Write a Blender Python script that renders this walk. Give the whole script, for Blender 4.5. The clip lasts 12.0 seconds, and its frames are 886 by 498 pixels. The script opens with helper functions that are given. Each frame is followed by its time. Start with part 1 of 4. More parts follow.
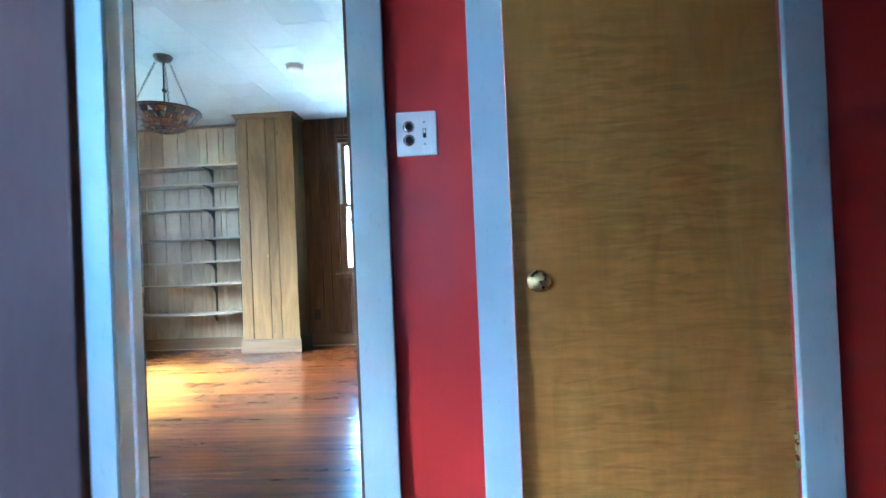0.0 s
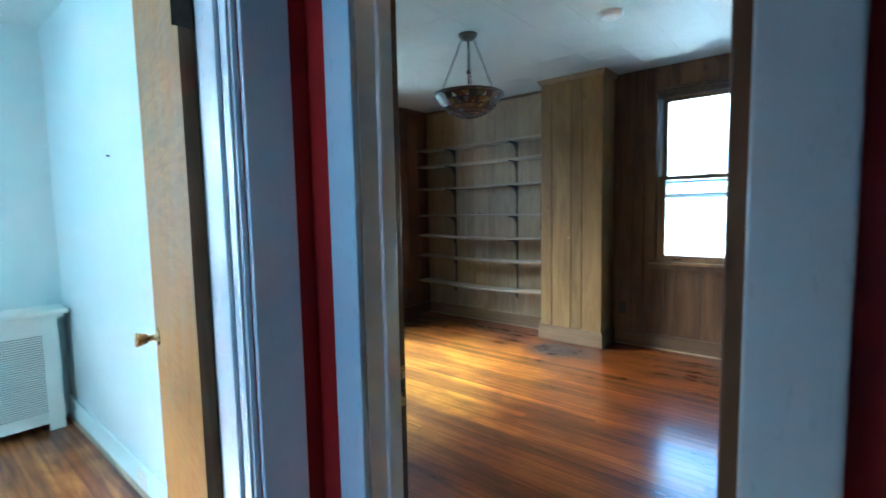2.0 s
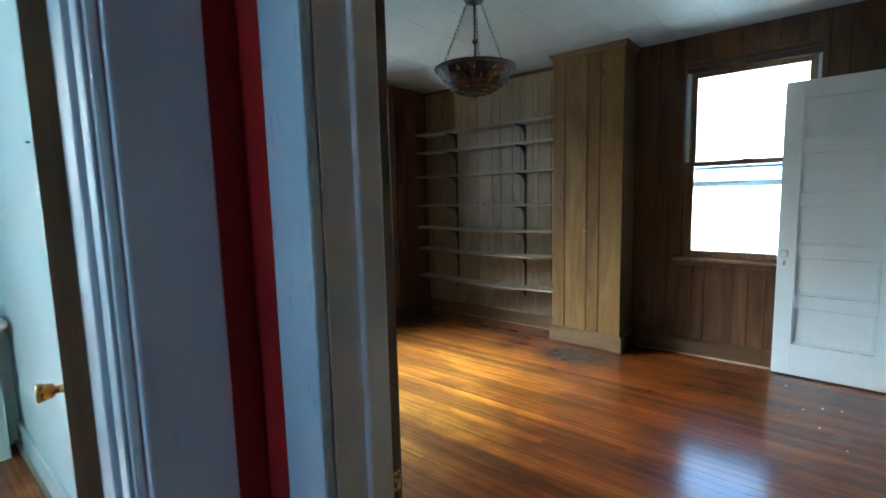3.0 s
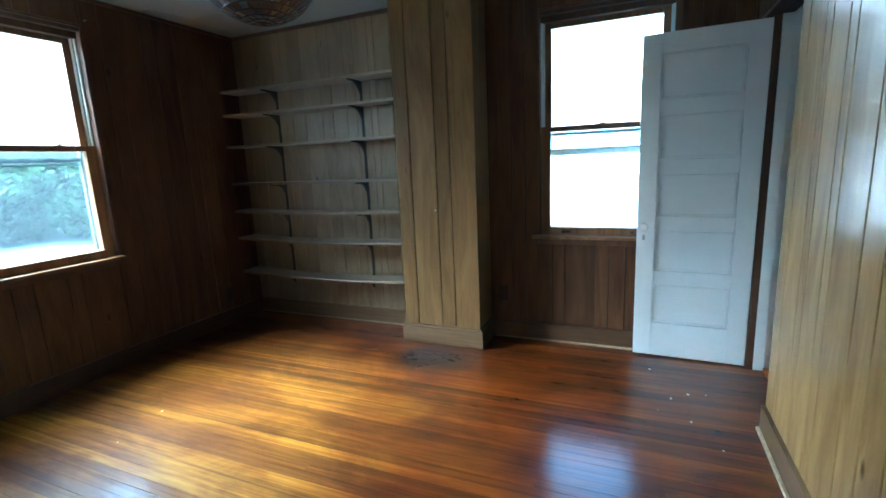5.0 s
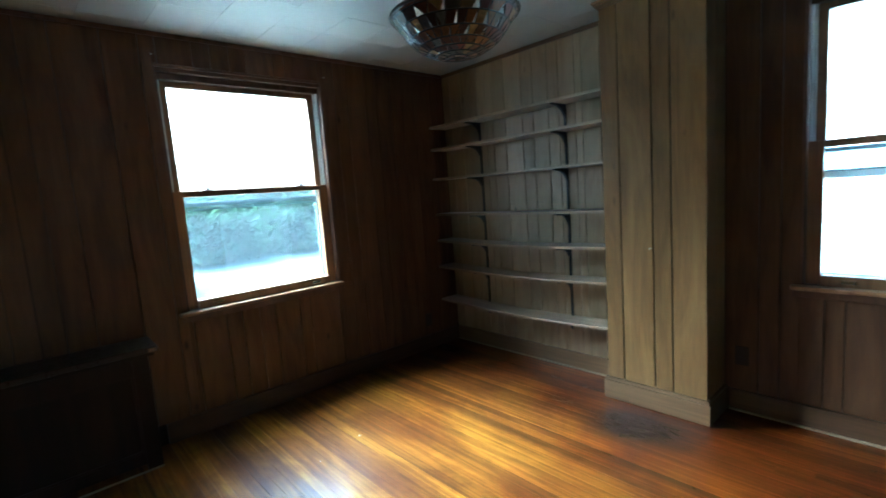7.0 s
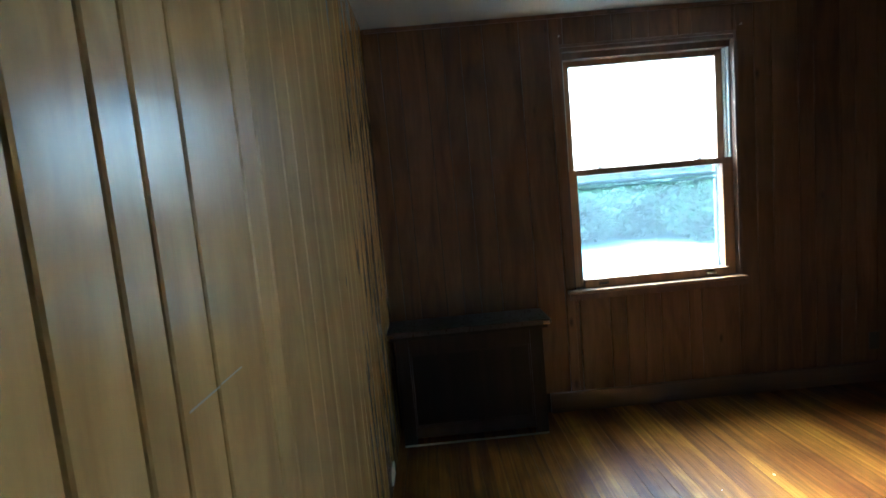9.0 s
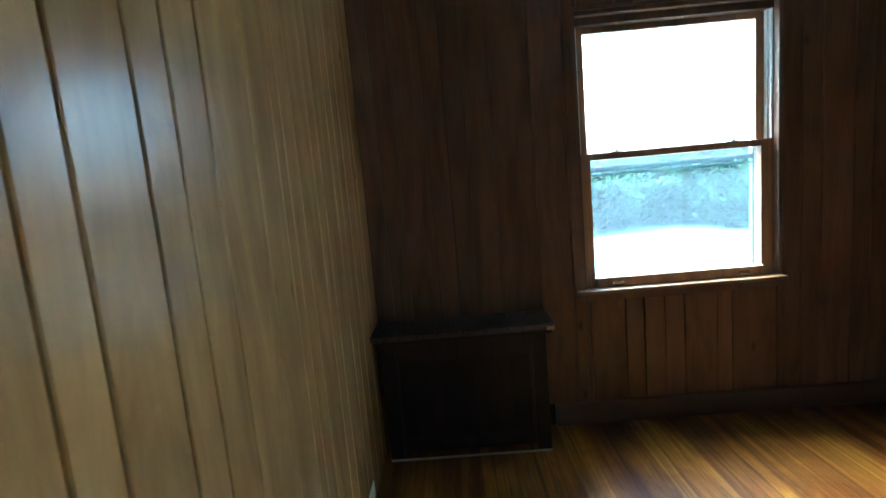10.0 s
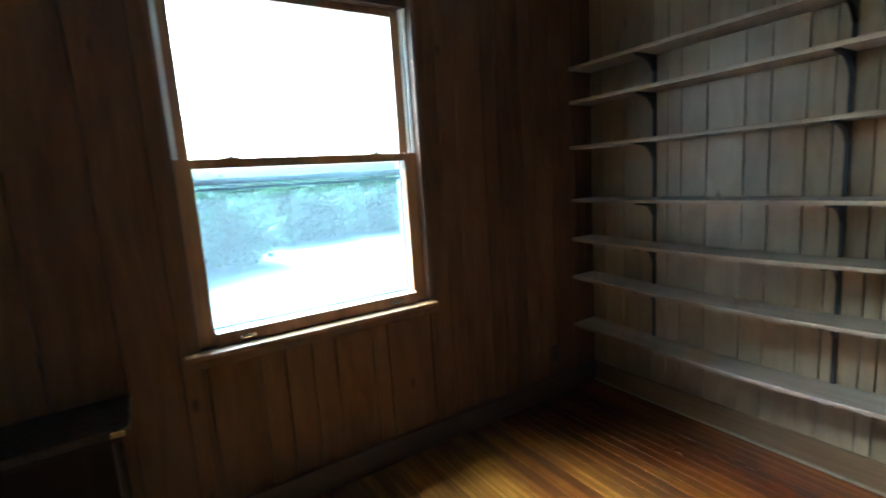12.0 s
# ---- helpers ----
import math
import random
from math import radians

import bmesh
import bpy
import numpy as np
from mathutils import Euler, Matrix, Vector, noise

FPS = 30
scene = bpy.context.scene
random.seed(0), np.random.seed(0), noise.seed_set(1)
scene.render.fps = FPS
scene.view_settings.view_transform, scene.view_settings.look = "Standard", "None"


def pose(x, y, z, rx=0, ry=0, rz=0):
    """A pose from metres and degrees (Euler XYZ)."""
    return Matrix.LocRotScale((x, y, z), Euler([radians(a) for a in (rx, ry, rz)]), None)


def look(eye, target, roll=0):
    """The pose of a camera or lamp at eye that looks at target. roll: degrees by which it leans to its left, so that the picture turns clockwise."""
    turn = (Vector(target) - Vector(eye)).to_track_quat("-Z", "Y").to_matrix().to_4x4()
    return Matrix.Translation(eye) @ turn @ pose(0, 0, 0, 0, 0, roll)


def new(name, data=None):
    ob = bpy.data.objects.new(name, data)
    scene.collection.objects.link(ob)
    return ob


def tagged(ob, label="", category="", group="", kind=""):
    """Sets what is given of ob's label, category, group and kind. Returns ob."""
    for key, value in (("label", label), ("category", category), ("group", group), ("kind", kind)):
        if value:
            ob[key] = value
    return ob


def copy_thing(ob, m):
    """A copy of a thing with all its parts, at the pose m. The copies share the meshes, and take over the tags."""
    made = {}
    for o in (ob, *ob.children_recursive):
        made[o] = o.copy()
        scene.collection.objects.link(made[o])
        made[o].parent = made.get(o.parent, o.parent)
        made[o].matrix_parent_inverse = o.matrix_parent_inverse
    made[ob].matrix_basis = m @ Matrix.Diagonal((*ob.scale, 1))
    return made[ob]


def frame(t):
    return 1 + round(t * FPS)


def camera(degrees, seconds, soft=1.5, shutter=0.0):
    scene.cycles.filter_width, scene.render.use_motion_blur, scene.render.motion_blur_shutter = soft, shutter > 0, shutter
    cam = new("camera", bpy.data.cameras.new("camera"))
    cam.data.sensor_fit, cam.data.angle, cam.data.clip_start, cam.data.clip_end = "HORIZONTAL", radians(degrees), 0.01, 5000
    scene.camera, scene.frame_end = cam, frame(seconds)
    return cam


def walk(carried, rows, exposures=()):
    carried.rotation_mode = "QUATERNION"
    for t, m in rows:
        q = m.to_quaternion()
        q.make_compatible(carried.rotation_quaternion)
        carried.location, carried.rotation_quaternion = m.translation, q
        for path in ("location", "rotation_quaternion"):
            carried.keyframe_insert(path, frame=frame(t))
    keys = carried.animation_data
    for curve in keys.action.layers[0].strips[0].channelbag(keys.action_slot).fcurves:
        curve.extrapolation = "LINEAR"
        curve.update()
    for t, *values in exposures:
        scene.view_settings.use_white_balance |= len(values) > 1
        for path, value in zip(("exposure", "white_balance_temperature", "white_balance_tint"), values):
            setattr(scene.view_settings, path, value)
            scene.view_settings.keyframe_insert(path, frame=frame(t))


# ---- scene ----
cam = camera(87.5, 12.0, 1.6, 0.2)
PATH = [
    (0, (0.25, 0.281, 0.953), (0.131, 2.277, 0.97), -2.4),
    (0.5, (0.281, 0.465, 1.034), (0.078, 2.454, 1.086), -2.2),
    (1, (0.247, 0.613, 1.204), (-0.365, 2.516, 1.164), -1.5),
    (1.5, (0.109, 0.78, 1.271), (-0.81, 2.552, 1.138), -0.5),
    (2, (0.011, 0.880, 1.277), (-1.264, 2.411, 1.11), -1.1),
    (2.1, (0.002, 0.939, 1.281), (-1.349, 2.402, 1.1), -0.9),
    (2.5, (-0.062, 1.035, 1.305), (-1.425, 2.483, 1.09), -1.0),
    (3, (-0.28, 1.188, 1.325), (-1.547, 2.718, 1.095), -1.4),
    (3.5, (-0.416, 1.375, 1.275), (-1.573, 2.983, 1.006), -1.8),
    (3.7, (-0.448, 1.476, 1.288), (-1.523, 3.133, 0.974), -2.2),
    (5.3, (-0.542, 2.057, 1.342), (-1.302, 3.869, 0.972), -2.5),
    (5.5, (-0.554, 2.135, 1.347), (-1.332, 3.942, 0.987), -2.5),
    (6, (-0.544, 2.273, 1.402), (-1.466, 4.02, 1.089), -3.3),
    (6.5, (-0.596, 2.282, 1.436), (-1.755, 3.887, 1.158), -3.7),
    (7, (-0.651, 2.222, 1.417), (-2.124, 3.552, 1.173), -4.2),
    (7.5, (-0.729, 2.139, 1.426), (-2.481, 3.074, 1.189), -4.9),
    (7.7, (-0.737, 2.099, 1.425), (-2.579, 2.842, 1.197), -5.2),
    (9.3, (-1.06, 2.053, 1.404), (-3.049, 2.043, 1.19), -5.1),
    (9.5, (-1.117, 2.084, 1.413), (-3.103, 2.05, 1.18), -5.1),
    (10, (-1.287, 2.215, 1.414), (-3.27, 2.163, 1.16), -5.0),
    (10.5, (-1.451, 2.29, 1.387), (-3.432, 2.346, 1.114), -4.9),
    (11, (-1.714, 2.369, 1.377), (-3.669, 2.679, 1.09), -4.7),
    (11.5, (-1.809, 2.545, 1.371), (-3.692, 3.149, 1.074), -4.5),
    (12, (-1.847, 2.829, 1.402), (-3.52, 3.883, 1.101), -3.8),
]

EXPOSURES = [(0.0, 6.6, 3900, -9), (1.0, 6.15, 3950, -9), (1.5, 5.75, 4100, -10), (2.0, 5.2, 4250, -9), (2.5, 4.7, 4400, -9), (3.5, 4.7, 4750, -7), (5.5, 4.6, 4100, -11), (7.5, 4.65, 4300, -10), (9.5, 4.95, 4250, -9), (12.0, 4.95, 4350, -8)]
walk(cam, [(t, look(eye, target, roll)) for t, eye, target, roll in PATH], EXPOSURES)

# ---- world and large lights ----
world = bpy.data.worlds.new("sky")
scene.world = world
world.use_nodes = True
wn = world.node_tree.nodes
sky = wn.new("ShaderNodeTexSky")
sky.sky_type = "NISHITA"
sky.sun_disc = False
sky.sun_elevation = radians(44)
sky.sun_rotation = radians(254)
sky.air_density, sky.dust_density, sky.ozone_density = 0.6, 10.0, 0.0
wn["Background"].inputs["Strength"].default_value = 0.15
world.node_tree.links.new(sky.outputs[0], wn["Background"].inputs["Color"])
sun = new("sun", bpy.data.lights.new("sun", "SUN"))
sun.data.energy, sun.data.angle, sun.data.color = 1.95, radians(60), (1.0, 0.98, 0.95)
sun.matrix_world = look((-0.670, -0.185, 0.705), (0, 0, 0))


def area_lamp(name, eye, target, sx, sy, watts, color, spread=180):
    ob = new(name, bpy.data.lights.new(name, "AREA"))
    ob.data.shape, ob.data.size, ob.data.size_y, ob.data.energy, ob.data.color = "RECTANGLE", sx, sy, watts, color
    ob.data.spread = radians(spread)
    ob.matrix_world = look(eye, target)
    return ob


area_lamp("bedroom_window_light", (-3.60, -0.30, 1.45), (-1.0, 0.2, 1.2), 1.0, 1.3, 0.055, (0.60, 0.84, 1.0))
# Added fill that brightens the bedroom's north wall; no window stands there.
area_lamp("bedroom_fill_light", (-2.60, -1.52, 1.45), (-2.5, 1.5, 1.2), 0.9, 1.3, 0.56, (0.62, 0.84, 1.0))
# Added lamp for daylight from behind, aimed to brighten the left casings.
area_lamp("hall_fill_light", (-0.6, -0.93, 1.1), (-1.0, 1.5, 1.05), 0.45, 0.7, 0.060, (0.53, 0.73, 1.0), 85)


# ---- materials ----
def lnk(nt, a, b):
    nt.links.new(a, b)


def base(name, rough=0.5, metal=0.0, spec=0.5):
    m = bpy.data.materials.new(name)
    m.use_nodes = True
    nt = m.node_tree
    b = nt.nodes["Principled BSDF"]
    b.inputs["Roughness"].default_value = rough
    b.inputs["Metallic"].default_value = metal
    b.inputs["Specular IOR Level"].default_value = spec
    return m, nt, b


def coords(nt, scale, jitter=0.0):
    tc = nt.nodes.new("ShaderNodeTexCoord")
    mp = nt.nodes.new("ShaderNodeMapping")
    mp.inputs["Scale"].default_value = scale
    src = tc.outputs["Object"]
    if jitter:
        info = nt.nodes.new("ShaderNodeObjectInfo")
        mul = nt.nodes.new("ShaderNodeMath")
        mul.operation, mul.inputs[1].default_value = "MULTIPLY", jitter
        add = nt.nodes.new("ShaderNodeVectorMath")
        add.operation = "ADD"
        lnk(nt, info.outputs["Random"], mul.inputs[0])
        lnk(nt, src, add.inputs[0])
        lnk(nt, mul.outputs[0], add.inputs[1])
        src = add.outputs[0]
    lnk(nt, src, mp.inputs["Vector"])
    return mp.outputs[0]


def noise_tex(nt, vec, scale=1.0, detail=4.0, rough=0.55, dist=0.0):
    n = nt.nodes.new("ShaderNodeTexNoise")
    n.inputs["Scale"].default_value, n.inputs["Detail"].default_value = scale, detail
    n.inputs["Roughness"].default_value, n.inputs["Distortion"].default_value = rough, dist
    lnk(nt, vec, n.inputs["Vector"])
    return n.outputs["Fac"]


def ramp(nt, fac, stops):
    r = nt.nodes.new("ShaderNodeValToRGB")
    el = r.color_ramp.elements
    while len(el) < len(stops):
        el.new(0.5)
    for e, (p, c) in zip(el, stops):
        e.position, e.color = p, (*c, 1)
    lnk(nt, fac, r.inputs["Fac"])
    return r.outputs["Color"]


def mixc(nt, a, b, fac, mode="MIX"):
    m = nt.nodes.new("ShaderNodeMix")
    m.data_type, m.blend_type = "RGBA", mode
    for sock, v in ((m.inputs[6], a), (m.inputs[7], b)):
        if isinstance(v, tuple):
            sock.default_value = (*v, 1)
        else:
            lnk(nt, v, sock)
    if isinstance(fac, float):
        m.inputs[0].default_value = fac
    else:
        lnk(nt, fac, m.inputs[0])
    return m.outputs[2]


def maprange(nt, v, a, b, c, d):
    m = nt.nodes.new("ShaderNodeMapRange")
    for k, x in zip(("From Min", "From Max", "To Min", "To Max"), (a, b, c, d)):
        m.inputs[k].default_value = x
    lnk(nt, v, m.inputs["Value"])
    return m.outputs[0]


def bump(nt, b, h, strength=0.2, dist=0.002):
    n = nt.nodes.new("ShaderNodeBump")
    n.inputs["Strength"].default_value, n.inputs["Distance"].default_value = strength, dist
    lnk(nt, h, n.inputs["Height"])
    lnk(nt, n.outputs[0], b.inputs["Normal"])


def wood(name, tones, axis, rough=0.4, jitter=7.0, piece=0.25, stretch=14.0, spec=0.5, knots=False, fine_amount=0.7):
    """Grain along one axis (0, 1, 2), with a tone of its own on each piece."""
    m, nt, b = base(name, rough, 0, spec)
    fine = [60.0, 60.0, 60.0]
    fine[axis] = 60.0 / (stretch * 2)
    broad = [7.0, 7.0, 7.0]
    broad[axis] = 7.0 / stretch
    f = noise_tex(nt, coords(nt, fine, jitter), 1, 5, 0.6, 0.4)
    g = noise_tex(nt, coords(nt, broad, jitter), 1, 5, 0.55, 1.6)
    col = ramp(nt, g, [(0.30, tones[0]), (0.5, tones[1]), (0.72, tones[2])])
    streak = ramp(nt, f, [(0.35, (0.72, 0.70, 0.68)), (0.6, (1, 1, 1))])
    col = mixc(nt, col, streak, fine_amount, "MULTIPLY")
    info = nt.nodes.new("ShaderNodeObjectInfo")
    v = maprange(nt, info.outputs["Random"], 0, 1, 1 - piece, 1 + piece)
    hsv = nt.nodes.new("ShaderNodeHueSaturation")
    lnk(nt, col, hsv.inputs["Color"])
    lnk(nt, v, hsv.inputs["Value"])
    col = hsv.outputs[0]
    if knots:
        vo = nt.nodes.new("ShaderNodeTexVoronoi")
        vo.inputs["Scale"].default_value = 1.0
        sc = [5.0, 5.0, 5.0]
        sc[axis] = 2.2
        lnk(nt, coords(nt, sc, jitter), vo.inputs["Vector"])
        k = maprange(nt, vo.outputs["Distance"], 0.03, 0.09, 0.9, 0)
        col = mixc(nt, col, tuple(0.35 * c for c in tones[0]), k)
    lnk(nt, col, b.inputs["Base Color"])
    lnk(nt, maprange(nt, g, 0.3, 0.7, rough * 0.96, rough * 1.08) if knots else maprange(nt, g, 0.3, 0.7, rough * 0.85, rough * 1.25), b.inputs["Roughness"])
    if knots:
        w = [16.0, 16.0, 16.0]
        w[axis] = 8.0
        dent = noise_tex(nt, coords(nt, w, jitter), 1, 3, 0.5, 0.4)
        add = nt.nodes.new("ShaderNodeMath")
        add.operation = "MULTIPLY_ADD"
        add.inputs[1].default_value = 5.0
        lnk(nt, dent, add.inputs[0])
        lnk(nt, f, add.inputs[2])
        bump(nt, b, add.outputs[0], 0.13, 0.001)
    else:
        bump(nt, b, f, 0.12, 0.001)
    return m


def curly(m):
    """Adds a cross-grain ripple figure to a wood."""
    nt = m.node_tree
    b = nt.nodes["Principled BSDF"]
    src = b.inputs["Base Color"].links[0].from_socket
    r = noise_tex(nt, coords(nt, (8, 8, 52)), 1, 3, 0.55, 0.8)
    area = noise_tex(nt, coords(nt, (2.2, 2.2, 1.6)), 1, 3, 0.5)
    col = mixc(nt, src, ramp(nt, r, [(0.36, (0.74, 0.70, 0.62)), (0.62, (1.12, 1.12, 1.12))]), maprange(nt, area, 0.40, 0.60, 0.15, 0.9), "MULTIPLY")
    lnk(nt, col, b.inputs["Base Color"])
    return m


def painted(name, color, rough=0.45, dirt=(0.75, 0.72, 0.66), amount=0.35, relief=0.08, scale=1.0, spec=0.5):
    m, nt, b = base(name, rough, 0, spec)
    big = noise_tex(nt, coords(nt, (1.7 * scale,) * 3), 1, 6, 0.6, 0.5)
    fine = noise_tex(nt, coords(nt, (90, 90, 22)), 1, 3, 0.6)
    tone = tuple(c * d for c, d in zip(color, dirt))
    col = mixc(nt, color, tone, maprange(nt, big, 0.42, 0.72, 0, amount))
    lnk(nt, col, b.inputs["Base Color"])
    lnk(nt, maprange(nt, fine, 0.3, 0.7, rough * 0.8, rough * 1.25), b.inputs["Roughness"])
    bump(nt, b, fine, relief, 0.002)
    return m


def metal(name, color, rough=0.3):
    m, nt, b = base(name, rough, 1.0)
    n = noise_tex(nt, coords(nt, (40, 40, 40)), 1, 4)
    lnk(nt, mixc(nt, color, tuple(0.6 * c for c in color), maprange(nt, n, 0.4, 0.7, 0, 0.6)), b.inputs["Base Color"])
    lnk(nt, maprange(nt, n, 0.3, 0.7, rough * 0.7, rough * 1.4), b.inputs["Roughness"])
    return m


def floor_material(name, stain):
    m, nt, b = base(name, 0.4, 0, 0.12)
    f = noise_tex(nt, coords(nt, (2.2, 85, 85), 9.0), 1, 5, 0.6, 0.3)
    g = noise_tex(nt, coords(nt, (0.55, 14, 14), 9.0), 1, 5, 0.6, 1.6)
    cloud = noise_tex(nt, coords(nt, (1.5, 3.4, 1.0)), 1, 5, 0.6, 0.6)
    info = nt.nodes.new("ShaderNodeObjectInfo")
    if stain:
        tones = [(0.0, (0.200, 0.074, 0.008)), (0.2, (0.280, 0.114, 0.010)), (0.62, (0.360, 0.158, 0.012)), (0.9, (0.450, 0.212, 0.015)), (1.0, (0.560, 0.290, 0.026))]
    else:
        tones = [(0.0, (0.340, 0.100, 0.018)), (0.5, (0.480, 0.160, 0.030)), (1.0, (0.600, 0.225, 0.050))]
    tone = ramp(nt, info.outputs["Random"], tones)
    col = mixc(nt, tone, ramp(nt, g, [(0.32, (0.40, 0.31, 0.24)), (0.50, (0.84, 0.80, 0.76)), (0.66, (1.2, 1.22, 1.25))]), 0.9, "MULTIPLY")
    col = mixc(nt, col, ramp(nt, f, [(0.36, (0.60, 0.52, 0.45)), (0.58, (1, 1, 1))]), 0.7, "MULTIPLY")
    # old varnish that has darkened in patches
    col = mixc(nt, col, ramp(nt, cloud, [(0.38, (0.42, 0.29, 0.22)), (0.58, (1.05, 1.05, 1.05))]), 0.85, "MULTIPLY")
    worn = noise_tex(nt, coords(nt, (1.1, 1.1, 1.1)), 1, 3, 0.5)
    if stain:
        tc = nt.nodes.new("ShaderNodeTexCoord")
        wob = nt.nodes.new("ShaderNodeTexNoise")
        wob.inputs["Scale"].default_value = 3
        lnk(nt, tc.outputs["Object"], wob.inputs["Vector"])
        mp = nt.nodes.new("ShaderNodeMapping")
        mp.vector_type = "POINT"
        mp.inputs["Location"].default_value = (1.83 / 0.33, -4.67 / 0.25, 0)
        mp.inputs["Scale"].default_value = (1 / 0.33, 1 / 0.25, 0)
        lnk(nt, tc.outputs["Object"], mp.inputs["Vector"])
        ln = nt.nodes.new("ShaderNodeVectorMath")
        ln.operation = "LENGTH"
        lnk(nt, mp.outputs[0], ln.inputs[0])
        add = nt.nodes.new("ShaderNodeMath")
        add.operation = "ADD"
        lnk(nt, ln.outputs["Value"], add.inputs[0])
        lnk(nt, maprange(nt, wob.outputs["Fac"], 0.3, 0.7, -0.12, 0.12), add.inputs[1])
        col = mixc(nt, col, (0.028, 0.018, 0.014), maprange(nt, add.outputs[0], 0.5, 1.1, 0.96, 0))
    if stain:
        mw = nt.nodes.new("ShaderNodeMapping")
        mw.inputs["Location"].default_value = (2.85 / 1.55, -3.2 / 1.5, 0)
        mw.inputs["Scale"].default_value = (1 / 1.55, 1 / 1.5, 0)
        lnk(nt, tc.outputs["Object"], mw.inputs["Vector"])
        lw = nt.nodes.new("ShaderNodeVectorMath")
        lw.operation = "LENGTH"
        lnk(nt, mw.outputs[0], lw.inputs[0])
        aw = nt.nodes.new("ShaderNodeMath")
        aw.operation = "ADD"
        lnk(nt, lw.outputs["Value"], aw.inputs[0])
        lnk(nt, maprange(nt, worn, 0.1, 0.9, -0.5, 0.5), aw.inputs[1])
        # redder outside the middle, and darkened there for the window light's fall-off
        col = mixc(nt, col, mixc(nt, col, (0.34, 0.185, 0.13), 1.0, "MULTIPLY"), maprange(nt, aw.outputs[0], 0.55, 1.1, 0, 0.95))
    lnk(nt, col, b.inputs["Base Color"])
    scuff = noise_tex(nt, coords(nt, (9, 26, 9)), 1, 6, 0.7, 1.0)
    lnk(nt, maprange(nt, worn, 0.1, 0.9, 0.36, 0.48), b.inputs["Roughness"])
    lnk(nt, maprange(nt, scuff, 0.30, 0.62, 0.55, 1.0), b.inputs["Coat Weight"])
    lnk(nt, maprange(nt, scuff, 0.25, 0.75, 0.13, 0.24), b.inputs["Coat Roughness"])
    b.inputs["Coat IOR"].default_value = 1.75
    bump(nt, b, scuff, 0.10, 0.002)
    return m


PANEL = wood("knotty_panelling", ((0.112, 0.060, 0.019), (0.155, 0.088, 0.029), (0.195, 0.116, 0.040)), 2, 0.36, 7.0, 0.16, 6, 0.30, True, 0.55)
# Redder panelling, also darkened: the window walls' shade is in these tones.
PANEL_RED_SHADED = wood("shaded_reddish_panelling", ((0.066, 0.030, 0.013), (0.106, 0.051, 0.021), (0.145, 0.075, 0.032)), 2, 0.36, 7.0, 0.16, 6, 0.30, True, 0.55)
# Tan lightened beyond the other walls; window light is put into the colour.
PANEL_TAN_LIT = wood("lit_tan_panelling", ((0.240, 0.136, 0.041), (0.302, 0.179, 0.057), (0.370, 0.226, 0.076)), 2, 0.25, 7.0, 0.10, 6, 0.30, True, 0.30)
# Alcove boards paler than the rest: sky light painted into their tones.
PANEL_SKYLIT = wood("skylit_panelling", ((0.235, 0.160, 0.082), (0.290, 0.207, 0.112), (0.335, 0.246, 0.140)), 2, 0.36, 7.0, 0.12, 4, 0.5, True, 0.20)
PANEL_X = wood("panel_moulding", ((0.095, 0.050, 0.018), (0.140, 0.078, 0.030), (0.185, 0.110, 0.046)), 0, 0.42)
PANEL_Y = wood("panel_moulding_side", ((0.095, 0.050, 0.018), (0.140, 0.078, 0.030), (0.185, 0.110, 0.046)), 1, 0.42)
STAIN = wood("dark_stained_wood", ((0.060, 0.028, 0.012), (0.100, 0.048, 0.021), (0.150, 0.075, 0.034)), 2, 0.4)
SASH = wood("sash_wood", ((0.160, 0.078, 0.028), (0.240, 0.126, 0.049), (0.320, 0.182, 0.078)), 2, 0.38)
SHELF = wood("shelf_board", ((0.270, 0.190, 0.112), (0.365, 0.272, 0.178), (0.460, 0.360, 0.245)), 0, 0.40, spec=0.4)
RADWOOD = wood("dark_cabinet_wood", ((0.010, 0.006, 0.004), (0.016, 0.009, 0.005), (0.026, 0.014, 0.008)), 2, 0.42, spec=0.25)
BIRCH = wood("varnished_birch", ((0.330, 0.153, 0.028), (0.390, 0.184, 0.035), (0.440, 0.217, 0.046)), 2, 0.36, 3.0, 0.05, 3, fine_amount=0.25)
curly(BIRCH)
BIRCH_SHADED = wood("shaded_door_edge", ((0.120, 0.062, 0.024), (0.170, 0.092, 0.038), (0.220, 0.125, 0.055)), 2, 0.45)
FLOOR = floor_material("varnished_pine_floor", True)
FLOOR2 = floor_material("varnished_pine_floor_bedroom", False)
GAP = painted("floor_joint_dirt", (0.020, 0.012, 0.008), 0.9)
RED = painted("red_wall_paint", (0.41, 0.020, 0.018), 0.42, (0.72, 0.6, 0.6), 0.45, 0.12)
MAUVE = painted("brown_wall_paint", (0.17, 0.105, 0.095), 0.55)
# White trim paint in three tones that carry blue, bright and warm light.
WHITE = painted("blue_lit_trim_paint", (0.47, 0.56, 0.65), 0.32, (0.86, 0.86, 0.84), 0.4, 0.10)
BEDTRIM = painted("brightened_trim_paint", (0.70, 0.73, 0.77), 0.32, (0.86, 0.86, 0.84), 0.4, 0.10)
JAMB = painted("warm_lit_jamb_paint", (0.70, 0.67, 0.64), 0.35, (0.8, 0.78, 0.76), 0.5, 0.10)
DOORWHITE = painted("white_door_paint", (0.78, 0.79, 0.78), 0.38, (0.85, 0.86, 0.84), 0.5, 0.08)
PALE = painted("pale_green_wall_paint", (0.68, 0.75, 0.73), 0.5, (0.86, 0.90, 0.88), 0.5, 0.06)
